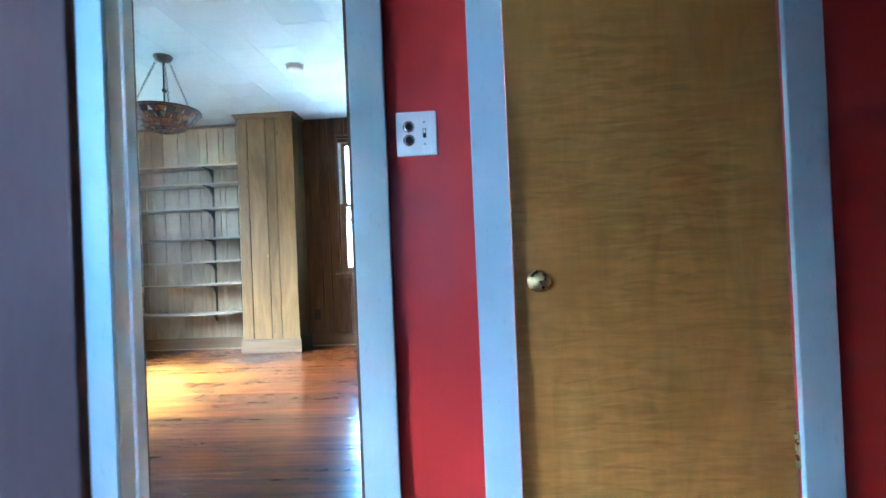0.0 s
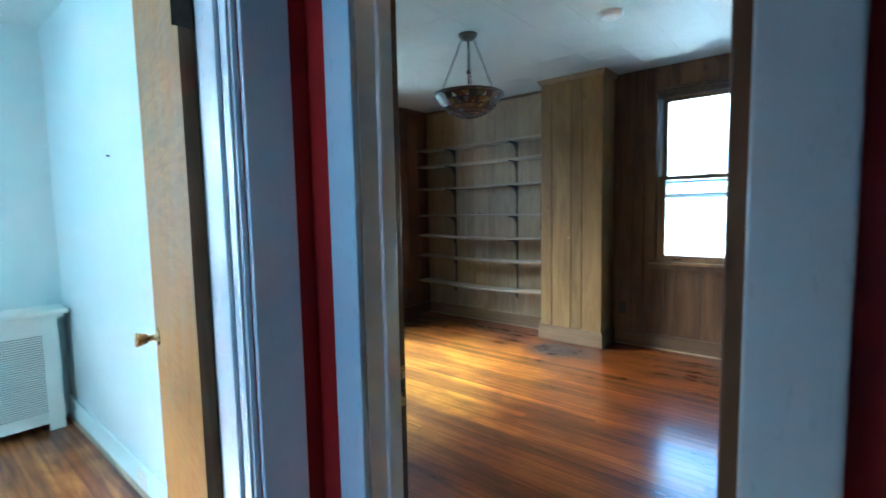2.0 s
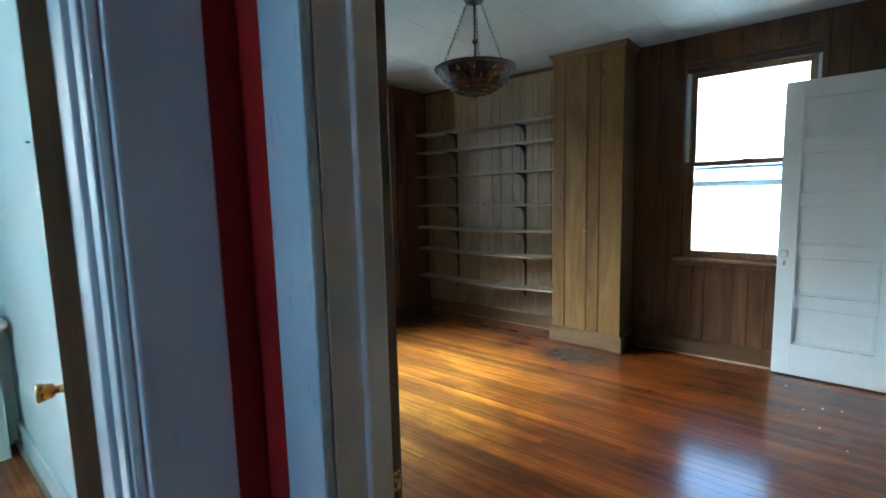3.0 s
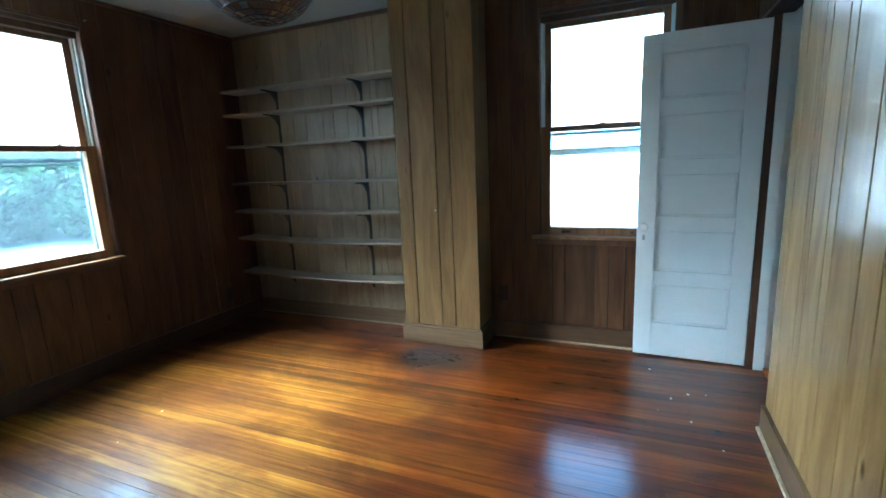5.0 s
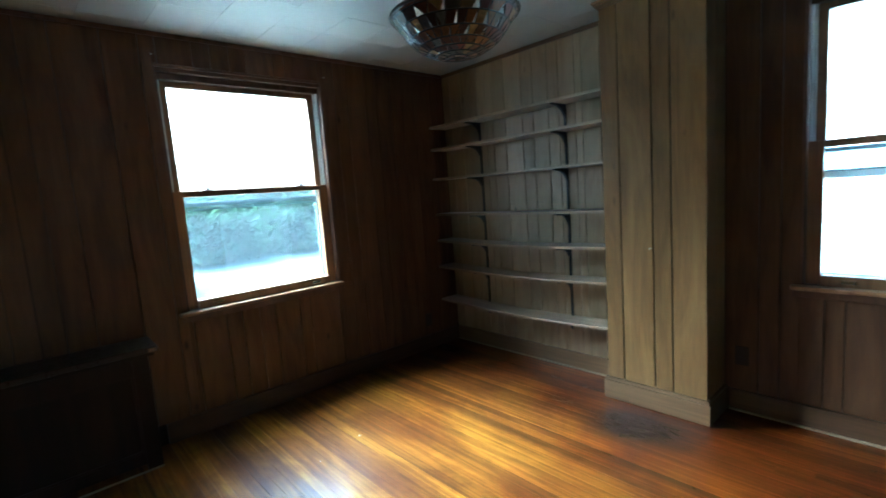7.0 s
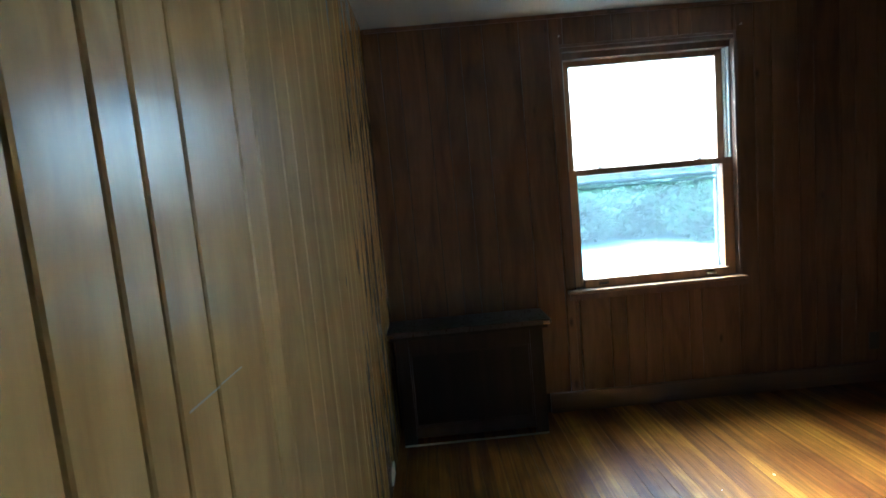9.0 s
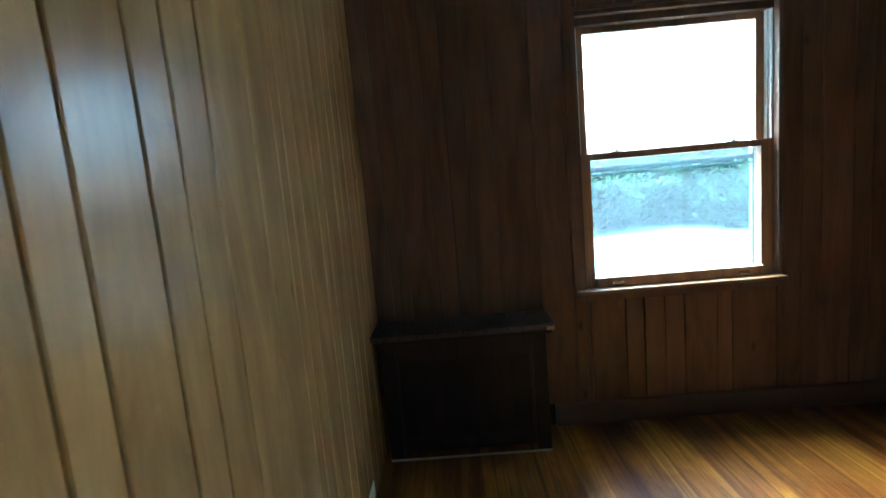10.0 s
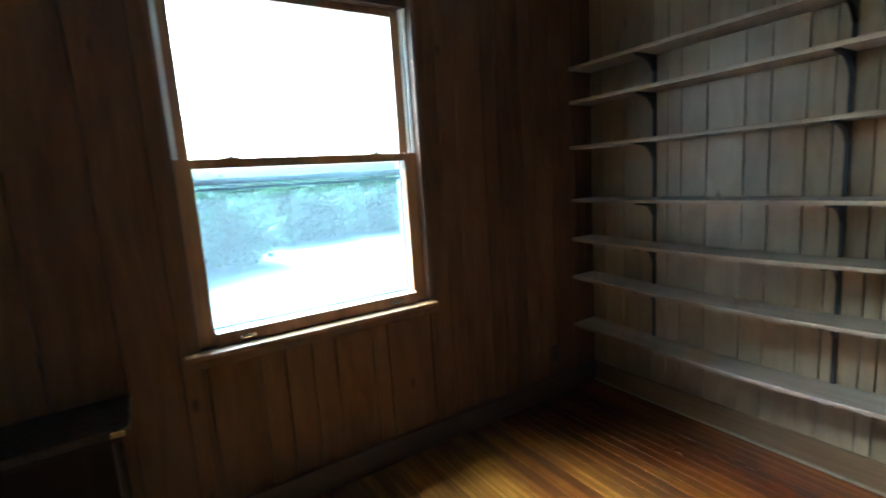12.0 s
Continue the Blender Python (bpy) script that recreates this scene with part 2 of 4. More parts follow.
CEIL = painted("white_ceiling_tile", (0.39, 0.41, 0.40), 0.65, (0.86, 0.84, 0.80), 0.5, 0.06, 0.7)
# Glossier than the cabinet and also lighter: part of the sheen is colour.
RADTOP = painted("dark_sheen_top", (0.030, 0.018, 0.011), 0.30, (0.8, 0.8, 0.8), 0.5, 0.02)
CREAM = painted("cream_metal_paint", (0.66, 0.70, 0.66), 0.4)
PLASTER = painted("plaster", (0.55, 0.53, 0.49), 0.8)
OUTLET_BROWN = painted("brown_bakelite", (0.030, 0.018, 0.012), 0.35)
IVORY = painted("ivory_plastic", (0.70, 0.68, 0.58), 0.35)
PLATE = painted("white_plastic_plate", (0.78, 0.79, 0.80), 0.25, (0.93, 0.93, 0.93), 0.4, 0.03)
ALU = painted("storm_window_white", (0.62, 0.66, 0.68), 0.4)
TRACK = painted("pale_window_track", (0.58, 0.62, 0.62), 0.4)
BLACK = painted("black_iron", (0.012, 0.011, 0.010), 0.4)
BRONZE = metal("dark_bronze", (0.10, 0.085, 0.07), 0.4)
BRASS = metal("aged_brass", (0.55, 0.40, 0.20), 0.28)
CHROME = metal("nickel", (0.62, 0.60, 0.56), 0.2)
STEEL = metal("window_lock_metal", (0.45, 0.43, 0.40), 0.35)
PORCELAIN = painted("white_knob", (0.80, 0.80, 0.78), 0.12, (0.95, 0.95, 0.95), 0.3, 0.0)
DARKBACK = painted("dark_groove", (0.012, 0.008, 0.006), 0.9)
GRILLESHADE = painted("grille_shade_grey", (0.06, 0.065, 0.065), 0.9)
DUST = painted("floor_debris", (0.50, 0.47, 0.42), 0.8)


def glass_material():
    m = bpy.data.materials.new("window_glass")
    m.use_nodes = True
    nt = m.node_tree
    nt.nodes.clear()
    out = nt.nodes.new("ShaderNodeOutputMaterial")
    tr = nt.nodes.new("ShaderNodeBsdfTransparent")
    tr.inputs["Color"].default_value = (0.93, 0.97, 0.97, 1)
    gl = nt.nodes.new("ShaderNodeBsdfGlossy")
    gl.inputs["Roughness"].default_value = 0.03
    fr = nt.nodes.new("ShaderNodeFresnel")
    fr.inputs["IOR"].default_value = 1.35
    mx = nt.nodes.new("ShaderNodeMixShader")
    lnk(nt, fr.outputs[0], mx.inputs[0])
    lnk(nt, tr.outputs[0], mx.inputs[1])
    lnk(nt, gl.outputs[0], mx.inputs[2])
    lnk(nt, mx.outputs[0], out.inputs[0])
    return m


GLASS = glass_material()


def screen_material(name, tint):
    m = bpy.data.materials.new(name)
    m.use_nodes = True
    nt = m.node_tree
    nt.nodes.clear()
    out = nt.nodes.new("ShaderNodeOutputMaterial")
    tr = nt.nodes.new("ShaderNodeBsdfTransparent")
    tr.inputs["Color"].default_value = (*tint, 1)
    df = nt.nodes.new("ShaderNodeBsdfTranslucent")
    df.inputs["Color"].default_value = (0.20, 0.23, 0.24, 1)
    mx = nt.nodes.new("ShaderNodeMixShader")
    mx.inputs[0].default_value = 0.04
    lnk(nt, tr.outputs[0], mx.inputs[1])
    lnk(nt, df.outputs[0], mx.inputs[2])
    lnk(nt, mx.outputs[0], out.inputs[0])
    return m


SCREEN = screen_material("insect_screen", (0.46, 0.51, 0.55))
# Tint strip for the bluish band in window_2, which has no screen.
STORM_TINT = screen_material("storm_tint", (0.60, 0.66, 0.69))


def art_glass():
    m, nt, b = base("stained_glass", 0.30, 0, 0.16)
    info = nt.nodes.new("ShaderNodeObjectInfo")
    col = ramp(nt, info.outputs["Random"], [(0.0, (0.16, 0.018, 0.008)), (0.14, (0.05, 0.014, 0.010)), (0.28, (0.24, 0.085, 0.014)), (0.42, (0.03, 0.014, 0.010)), (0.56, (0.13, 0.030, 0.009)), (0.70, (0.018, 0.030, 0.028)), (0.84, (0.30, 0.150, 0.035)), (0.94, (0.03, 0.018, 0.014)), (1.0, (0.20, 0.20, 0.18))])
    n = noise_tex(nt, coords(nt, (30, 30, 30)), 1, 4, 0.6, 1.5)
    col = mixc(nt, col, ramp(nt, n, [(0.35, (0.45, 0.45, 0.45)), (0.65, (1, 1, 1))]), 0.8, "MULTIPLY")
    lnk(nt, col, b.inputs["Base Color"])
    b.inputs["Transmission Weight"].default_value = 0.25
    bump(nt, b, n, 0.5, 0.004)
    return m


ARTGLASS = art_glass()


# ---- building helpers ----
def part(name, bm, material, parent=None, label="", smooth=False):
    me = bpy.data.meshes.new(name)
    bm.normal_update()
    bm.to_mesh(me)
    bm.free()
    me.materials.append(material)
    if smooth:
        for p in me.polygons:
            p.use_smooth = True
    ob = new(name, me)
    if parent is not None:
        ob.parent = parent
    if label:
        ob["label"] = label
    return ob


def root(name, label, category, group="", kind="", m=None):
    ob = tagged(new(name), label, category, group, kind)
    ob.empty_display_size = 0.1
    if m is not None:
        ob.matrix_world = m
    return ob


def add_box(bm, x0, x1, y0, y1, z0, z1, bev=0.0):
    vs = [bm.verts.new((x, y, z)) for x in (x0, x1) for y in (y0, y1) for z in (z0, z1)]
    fs = [bm.faces.new([vs[i] for i in q]) for q in ((0, 1, 3, 2), (4, 6, 7, 5), (0, 4, 5, 1), (2, 3, 7, 6), (0, 2, 6, 4), (1, 5, 7, 3))]
    if bev:
        es = list({e for f in fs for e in f.edges})
        bmesh.ops.bevel(bm, geom=es, offset=bev, segments=2, profile=0.6, affect="EDGES")
    return vs


def box(x0, x1, y0, y1, z0, z1, bev=0.0):
    bm = bmesh.new()
    add_box(bm, x0, x1, y0, y1, z0, z1, bev)
    return bm


def boxes(rows, bev=0.0):
    bm = bmesh.new()
    for r in rows:
        add_box(bm, *r, bev)
    return bm


def lathe(profile, steps=24, m=None):
    """Turned shape round z from (radius, height) pairs."""
    bm = bmesh.new()
    rings = []
    for r, z in profile:
        if r < 1e-5:
            rings.append([bm.verts.new((0, 0, z))])
        else:
            rings.append([bm.verts.new((r * math.cos(math.tau * i / steps), r * math.sin(math.tau * i / steps), z)) for i in range(steps)])
    for a, b in zip(rings, rings[1:]):
        for i in range(steps):
            j = (i + 1) % steps
            if len(a) == 1 and len(b) == 1:
                continue
            if len(a) == 1:
                bm.faces.new((a[0], b[i], b[j]))
            elif len(b) == 1:
                bm.faces.new((a[i], a[j], b[0]))
            else:
                bm.faces.new((a[i], a[j], b[j], b[i]))
    bmesh.ops.recalc_face_normals(bm, faces=bm.faces[:])
    if m is not None:
        bm.transform(m)
    return bm


def tube(points, radius, steps=6, closed=False):
    bm = bmesh.new()
    pts = [Vector(p) for p in points]
    n = len(pts)
    rings = []
    for i, p in enumerate(pts):
        a = pts[(i - 1) % n] if closed or i else p
        c = pts[(i + 1) % n] if closed or i < n - 1 else p
        d = (c - a).normalized()
        u = d.orthogonal().normalized() if abs(d.z) > 0.95 else d.cross(Vector((0, 0, 1))).normalized()
        w = d.cross(u)
        rad = radius[i] if isinstance(radius, list) else radius
        rings.append([bm.verts.new(p + rad * (math.cos(math.tau * k / steps) * u + math.sin(math.tau * k / steps) * w)) for k in range(steps)])
    for i in range(n if closed else n - 1):
        a, b = rings[i], rings[(i + 1) % n]
        for k in range(steps):
            bm.faces.new((a[k], a[(k + 1) % steps], b[(k + 1) % steps], b[k]))
    if not closed:
        bm.faces.new(rings[0])
        bm.faces.new(rings[-1])
    bmesh.ops.recalc_face_normals(bm, faces=bm.faces[:])
    return bm


def wall_with_holes(name, axis, p0, p1, lo, hi, z0, z1, holes, material, label):
    """A wall along one axis ("x" or "y") between the planes p0 and p1, with openings (lo, hi, z0, z1) through it."""
    cuts = sorted({lo, hi, *[h[0] for h in holes], *[h[1] for h in holes]})
    bm = bmesh.new()
    for a, b in zip(cuts, cuts[1:]):
        mid = (a + b) / 2
        spans = [(z0, z1)]
        for h in holes:
            if h[0] <= mid <= h[1]:
                spans = [s for u, v in spans for s in ((u, min(v, h[2])), (max(u, h[3]), v)) if s[1] - s[0] > 1e-4]
        for u, v in spans:
            if axis == "x":
                add_box(bm, a, b, p0, p1, u, v)
            else:
                add_box(bm, p0, p1, a, b, u, v)
    bmesh.ops.remove_doubles(bm, verts=bm.verts[:], dist=1e-5)
    seen = {}
    for f in bm.faces:
        seen.setdefault(tuple(round(c, 4) for c in f.calc_center_median()), []).append(f)
    bmesh.ops.delete(bm, geom=[f for fs in seen.values() if len(fs) > 1 for f in fs], context="FACES_ONLY")
    return tagged(part(name, bm, material), label, "wall", kind="structure")


def solid(rows, faces, name, material, parent):
    me = bpy.data.meshes.new(name)
    me.from_pydata(rows, [], faces)
    me.materials.append(material)
    ob = new(name, me)
    ob.parent = parent
    return ob


def bar_piece(name, axis, a0, a1, b0, b1, face, back, material, parent, chamfer=0.0018):
    """A board whose face lies in a plane: axis is the plane's normal; (a, b) are the two other axes in order; its long edges are chamfered."""
    s = 1 if face > back else -1
    long_b = (b1 - b0) > (a1 - a0)
    ca, cb = (chamfer, 0.0) if long_b else (0.0, chamfer)
    pts = [(a0, b0, back), (a1, b0, back), (a1, b1, back), (a0, b1, back),
           (a0, b0, face - s * chamfer), (a1, b0, face - s * chamfer), (a1, b1, face - s * chamfer), (a0, b1, face - s * chamfer),
           (a0 + ca, b0 + cb, face), (a1 - ca, b0 + cb, face), (a1 - ca, b1 - cb, face), (a0 + ca, b1 - cb, face)]
    order = {"x": lambda a, b, n: (n, a, b), "y": lambda a, b, n: (a, n, b), "z": lambda a, b, n: (a, b, n)}[axis]
    quads = [(8, 9, 10, 11)] + [(i, (i + 1) % 4, 4 + (i + 1) % 4, 4 + i) for i in range(4)] + [(4 + i, 4 + (i + 1) % 4, 8 + (i + 1) % 4, 8 + i) for i in range(4)]
    flip = (s < 0) != (axis == "y")
    quads = [tuple(reversed(q)) if flip else q for q in quads]
    return solid([order(*p) for p in pts], quads, name, material, parent)


def planked(parent, axis, face, back, lo, hi, z0, z1, holes, first, material=PANEL, known=(), gap=0.0022):
    """Boards of random width that stand side by side, with narrow grooves between them."""
    widths = (0.105, 0.168, 0.100, 0.164, 0.097, 0.139, 0.191, 0.086, 0.152, 0.118)
    edges, x, k = [lo], lo, first
    while True:
        x += widths[k % 10]
        k += 1
        if x > hi - 0.04:
            break
        edges.append(x)
    edges.append(hi)
    if known:
        edges = sorted([e for e in edges if e < min(known) - 0.05 or e > max(known) + 0.05] + list(known))
    for a, b in zip(edges, edges[1:]):
        cuts = sorted({a, b, *[c for h in holes for c in h[:2] if a < c < b]})
        for u, v in zip(cuts, cuts[1:]):
            mid, spans = (u + v) / 2, [(z0, z1)]
            for h in holes:
                if h[0] <= mid <= h[1]:
                    spans = [s for p, q in spans for s in ((p, min(q, h[2])), (max(p, h[3]), q)) if s[1] - s[0] > 0.01]
            ga, gb = (gap if u == a else 0.0), (gap if v == b else 0.0)
            if v - u - ga - gb < 0.004:
                continue
            for p, q in spans:
                bar_piece("plank", axis, u + ga, v - gb, p, q, face, back, material, parent, gap * 0.8)


# ---- the plan ----
WX, EX, NY, SY, TOP = -3.84, 0.07, 5.23, 1.745, 2.47
HALL = 1.533
CHX0, CHX1, CHY = -2.12, -1.53, 4.93
WIN_W = (2.920, 4.005, 0.79, 2.290)
WIN_N = (-1.175, -0.335, 0.79, 2.290)
CLOSET = (4.40, 5.155, 0.0, 2.03)

# ---- structure: panelled room ----
wall_west = wall_with_holes("wall_west", "y", WX - 0.22, WX - 0.015, SY - 0.2, NY + 0.24, 0, TOP, [WIN_W], DARKBACK, "dark brown knotty wood panelled wall with a window")
planked(wall_west, "x", WX, WX - 0.015, SY, NY, 0.13, TOP, [WIN_W], 2, PANEL_RED_SHADED, (1.95, 2.11, 2.22, 2.325, 2.46, 2.68, 2.86, 2.945, 3.142, 3.245, 3.36, 3.47, 3.65, 3.733, 3.98))
wall_north = wall_with_holes("wall_north", "x", NY + 0.015, NY + 0.24, WX - 0.015, 1.2, 0, TOP, [WIN_N], DARKBACK, "brown knotty wood panelled wall with window and shelf alcove")
planked(wall_north, "y", NY, NY + 0.015, WX, CHX0, 0.13, TOP, [], 4, PANEL_SKYLIT, (-3.252, -3.12, -2.948, -2.841, -2.705, -2.613, -2.479))
planked(wall_north, "y", NY, NY + 0.015, CHX1, 0.12, 0.13, TOP, [WIN_N], 1, PANEL_RED_SHADED, (-1.07, -0.986, -0.787, -0.694))
wall_south = wall_with_holes("wall_south", "x", 1.60, SY - 0.015, WX - 0.015, EX + 0.015, 0, TOP, [(-0.900, -0.046, 0, 2.045)], DARKBACK, "tan knotty wood panelled wall beside the doorway")
planked(wall_south, "y", SY, SY - 0.015, WX, EX, 0.0, TOP, [(-0.901, -0.045, 0, 2.045)], 6, PANEL_TAN_LIT, (-2.590, -2.445, -2.235, -2.115, -2.015, -1.866, -1.780, -1.597, -1.502), 0.0034)
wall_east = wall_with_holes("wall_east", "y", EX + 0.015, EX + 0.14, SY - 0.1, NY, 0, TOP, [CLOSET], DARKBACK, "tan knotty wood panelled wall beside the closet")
planked(wall_east, "x", EX, EX + 0.015, SY, CLOSET[0], 0.13, TOP, [], 3, PANEL_TAN_LIT, (3.60, 3.81, 3.88, 4.03, 4.10), 0.0034)
planked(wall_east, "x", EX, EX + 0.015, CLOSET[0], NY, 0.13, TOP, [CLOSET], 5, STAIN)

# chimney breast with its crown and base
chimney = root("chimney_breast", "tan knotty wood panelled chimney breast standing against the wall", "chimney breast")
part("core", box(CHX0 + 0.015, CHX1 - 0.015, CHY + 0.015, NY + 0.014, 0.02, TOP), DARKBACK, chimney)
for a, b in ((CHX0, -2.010), (-2.010, -1.817), (-1.817, -1.712), (-1.712, CHX1)):
    bar_piece("front_plank", "y", a + (0.0032 if a > CHX0 else 0), b - (0.0032 if b < CHX1 else 0), 0.14, 2.43, CHY, CHY + 0.015, PANEL, chimney)
for face, back in ((CHX0, CHX0 + 0.015), (CHX1, CHX1 - 0.015)):
    for a, b in ((CHY + 0.015, 5.08), (5.08, NY)):
        bar_piece("side_plank", "x", a + 0.002, b - 0.002, 0.14, 2.43, face, back, PANEL, chimney)


def moulding(x0, x1, y0, z_steps, name, parent, yback):
    """Stepped trim that wraps the breast: (reach, z0, z1)."""
    bm = bmesh.new()
    for reach, z0, z1 in z_steps:
        add_box(bm, x0 - reach, x1 + reach, y0 - reach, yback, z0, z1, 0.003)
    return part(name, bm, PANEL_X, parent)


moulding(CHX0, CHX1, CHY, ((0.010, 2.425, 2.438), (0.020, 2.438, 2.452), (0.030, 2.452, TOP - 0.002)), "crown", chimney, NY)
moulding(CHX0, CHX1, CHY, ((0.022, 0.004, 0.125), (0.014, 0.125, 0.145)), "base", chimney, NY)

# ceiling of the panelled room: tiles in one mesh
bm = bmesh.new()
add_box(bm, WX - 0.2, 1.2, SY - 0.2, NY + 0.2, TOP + 0.005, TOP + 0.2)
xs = [-3.92 + 0.31 * (i - 0.3) for i in range(15)]
ys = [1.665 + 0.305 * i for i in range(13)]
for i, (a, b) in enumerate(zip(xs, xs[1:])):
    for j, (c, d) in enumerate(zip(ys, ys[1:])):
        sag = 0.0004 * ((i * 7 + j * 5) % 4)
        add_box(bm, a + 0.0009, min(b, EX + 0.13) - 0.0009, c + 0.0009, d - 0.0009, TOP - sag, TOP + 0.0048)
tagged(part("ceiling", bm, CEIL), "white tiled ceiling with faint seams", "ceiling", kind="structure")

# Darker copies of the panel moulding, with these baseboards' shade put in.
SHADED_BASEX = wood("shaded_baseboard", ((0.060, 0.030, 0.012), (0.092, 0.048, 0.020), (0.125, 0.068, 0.030)), 0, 0.42)
SHADED_BASEY = wood("shaded_side_baseboard", ((0.045, 0.020, 0.009), (0.070, 0.033, 0.014), (0.095, 0.047, 0.021)), 1, 0.42)
# baseboards with a pale dusty edge at the floor
def baseboard(rows, label, mat=PANEL_X):
    b = tagged(part("baseboard", boxes(rows, 0.003), mat), label, "baseboard", kind="structure")
    return b


baseboard([(WX + 0.02, CHX0 - 0.025, NY - 0.018, NY + 0.012, 0.002, 0.13)], "brown wooden baseboard under the shelf alcove")
baseboard([(CHX1 + 0.025, 0.1, NY - 0.018, NY + 0.012, 0.002, 0.13)], "brown wooden baseboard under the window", SHADED_BASEX)
baseboard([(WX - 0.012, WX + 0.018, 2.72, NY - 0.02, 0.002, 0.13)], "dark brown wooden baseboard along the panelled wall", SHADED_BASEY)
baseboard([(EX - 0.018, EX + 0.012, SY + 0.02, CLOSET[0] - 0.005, 0.002, 0.13)], "tan wooden baseboard along the panelled wall", PANEL_Y)
SHOE = wood("dusty_shoe_moulding", ((0.26, 0.19, 0.11), (0.36, 0.28, 0.18), (0.46, 0.38, 0.27)), 0, 0.6)
tagged(part("trim", boxes([(EX - 0.034, EX - 0.0185, SY + 0.02, CLOSET[0] - 0.01, 0.002, 0.018), ], 0.004), SHOE), "pale dusty shoe moulding at the floor", "trim", kind="structure")
tagged(part("trim", boxes([(WX + 0.02, CHX0 - 0.03, NY - 0.032, NY - 0.0185, 0.002, 0.014)], 0.003), SHOE), "pale dusty shoe moulding at the alcove floor", "trim", kind="structure")
tagged(part("trim", boxes([(CHX1 + 0.03, 0.08, NY - 0.032, NY - 0.0185, 0.002, 0.014)], 0.003), SHOE), "pale dusty shoe moulding under the window", "trim", kind="structure")
tagged(part("trim", boxes([(WX + 0.02, CHX0 - 0.05, NY - 0.02, NY - 0.001, TOP - 0.035, TOP - 0.006)], 0.005), PANEL_X), "thin wooden cove trim under the ceiling", "trim", kind="structure")
tagged(part("trim", boxes([(WX + 0.001, WX + 0.018, SY + 0.02, NY - 0.03, TOP - 0.03, TOP - 0.006)], 0.005), STAIN), "dark wooden cove trim under the ceiling", "trim", kind="structure")

# ---- windows ----
def make_window(name, w, z0, z1, storm_z, locks, m, label, stool_ends, screen):
    """A double-hung window in an opening; local x along the wall, y outwards, z up."""
    win = root(name, label, "window", kind="structure", m=m)
    h = w / 2
    mid = 1.515
    part("window_frame", boxes([(-h, -h + 0.010, 0.0325, 0.20, z0 - 0.002, z1), (h - 0.010, h, 0.0325, 0.20, z0 - 0.002, z1), (-h, -h + 0.010, 0.002, 0.0325, z0 + 0.0005, z1), (h - 0.010, h, 0.002, 0.0325, z0 + 0.0005, z1), (-h + 0.010, h - 0.010, 0.002, 0.20, z1 - 0.016, z1), (-h, h, 0.031, 0.26, z0 - 0.03, z0 + 0.001)], 0.002), STAIN, win)
    part("head_stop", boxes([(-h + 0.010, h - 0.010, 0.010, 0.050, z1 - 0.040, z1 - 0.016), (-h + 0.010, h - 0.010, 0.050, 0.16, z1 - 0.078, z1 - 0.016)], 0.003), STAIN, win)
    for s in (-1, 1):
        x = s * (h - 0.024)
        part("jamb_track", boxes([(x - 0.011, x + 0.013, 0.072, 0.088, mid + 0.02, z1 - 0.078), (x + s * 0.004 - 0.004, x + s * 0.004 + 0.004, 0.052, 0.072, mid + 0.02, z1 - 0.078), (x - s * 0.008 - 0.003, x - s * 0.008 + 0.003, 0.088, 0.096, mid + 0.02, z1 - 0.078)], 0.0015), TRACK, win, "pale painted sash track")
        part("inner_stop", box(s * (h - 0.0105) - 0.004, s * (h - 0.0105) + 0.004, 0.006, 0.046, z0 + 0.001, z1 - 0.040, 0.003), STAIN, win)
    part("window_sill", boxes([(-h - stool_ends[0], h + stool_ends[1], -0.05, 0.03, z0 - 0.022, z0)], 0.007), SASH, win, "brown stool with a pale worn edge")
    part("apron", box(-h - 0.03, h + 0.03, -0.016, -0.001, z0 - 0.065, z0 - 0.023, 0.003), STAIN, win)
    for nm, y0, y1, a, b, bot, topr in (("lower_sash", 0.05, 0.088, z0 - 0.001, mid + 0.022, 0.055, 0.036), ("upper_sash", 0.096, 0.134, mid - 0.014, z1 - 0.078, 0.030, 0.034)):
        x = h - (0.011 if nm == "lower_sash" else 0.026)
        st = x - h + 0.078
        sash = part(nm, boxes([(-x, -x + st, y0, y1, a, b), (x - st, x, y0, y1, a, b), (-x + st, x - st, y0 - (0.034 if nm == "lower_sash" else 0), y1, a, a + bot), (-x + st, x - st, y0, y1, b - topr, b)], 0.003), SASH, win, "brown varnished wooden sash")
        pane = part("pane", box(-x + st - 0.004, x - st + 0.004, (y0 + y1) / 2 - 0.0015, (y0 + y1) / 2 + 0.0015, a + bot - 0.004, b - topr + 0.004), GLASS, sash, "clear window glass")
        pane.visible_shadow = False
        if nm == "lower_sash":
            for lx in locks:
                bm = lathe([(0, 0), (0.017, 0), (0.017, 0.006), (0.010, 0.012), (0, 0.013)], 16, pose(lx, 0.068, b))
                add_box(bm, lx - 0.034, lx + 0.034, 0.056, 0.080, b, b + 0.004, 0.001)
                add_box(bm, lx - 0.004, lx + 0.036, 0.058, 0.070, b + 0.012, b + 0.018, 0.002)
                part("sash_lock", bm, STEEL, sash, "metal sash lock")
            for s in (-1, 1):
                lx = s * (h - 0.195)
                bm = boxes([(lx - 0.032, lx + 0.032, y0 - 0.038, y0 - 0.032, a + 0.016, a + 0.034)], 0.002)
                add_box(bm, lx - 0.026, lx + 0.026, y0 - 0.048, y0 - 0.037, a + 0.018, a + 0.023, 0.001)
                part("sash_lift", bm, CHROME, sash, "metal finger lift")
    x = h - 0.02
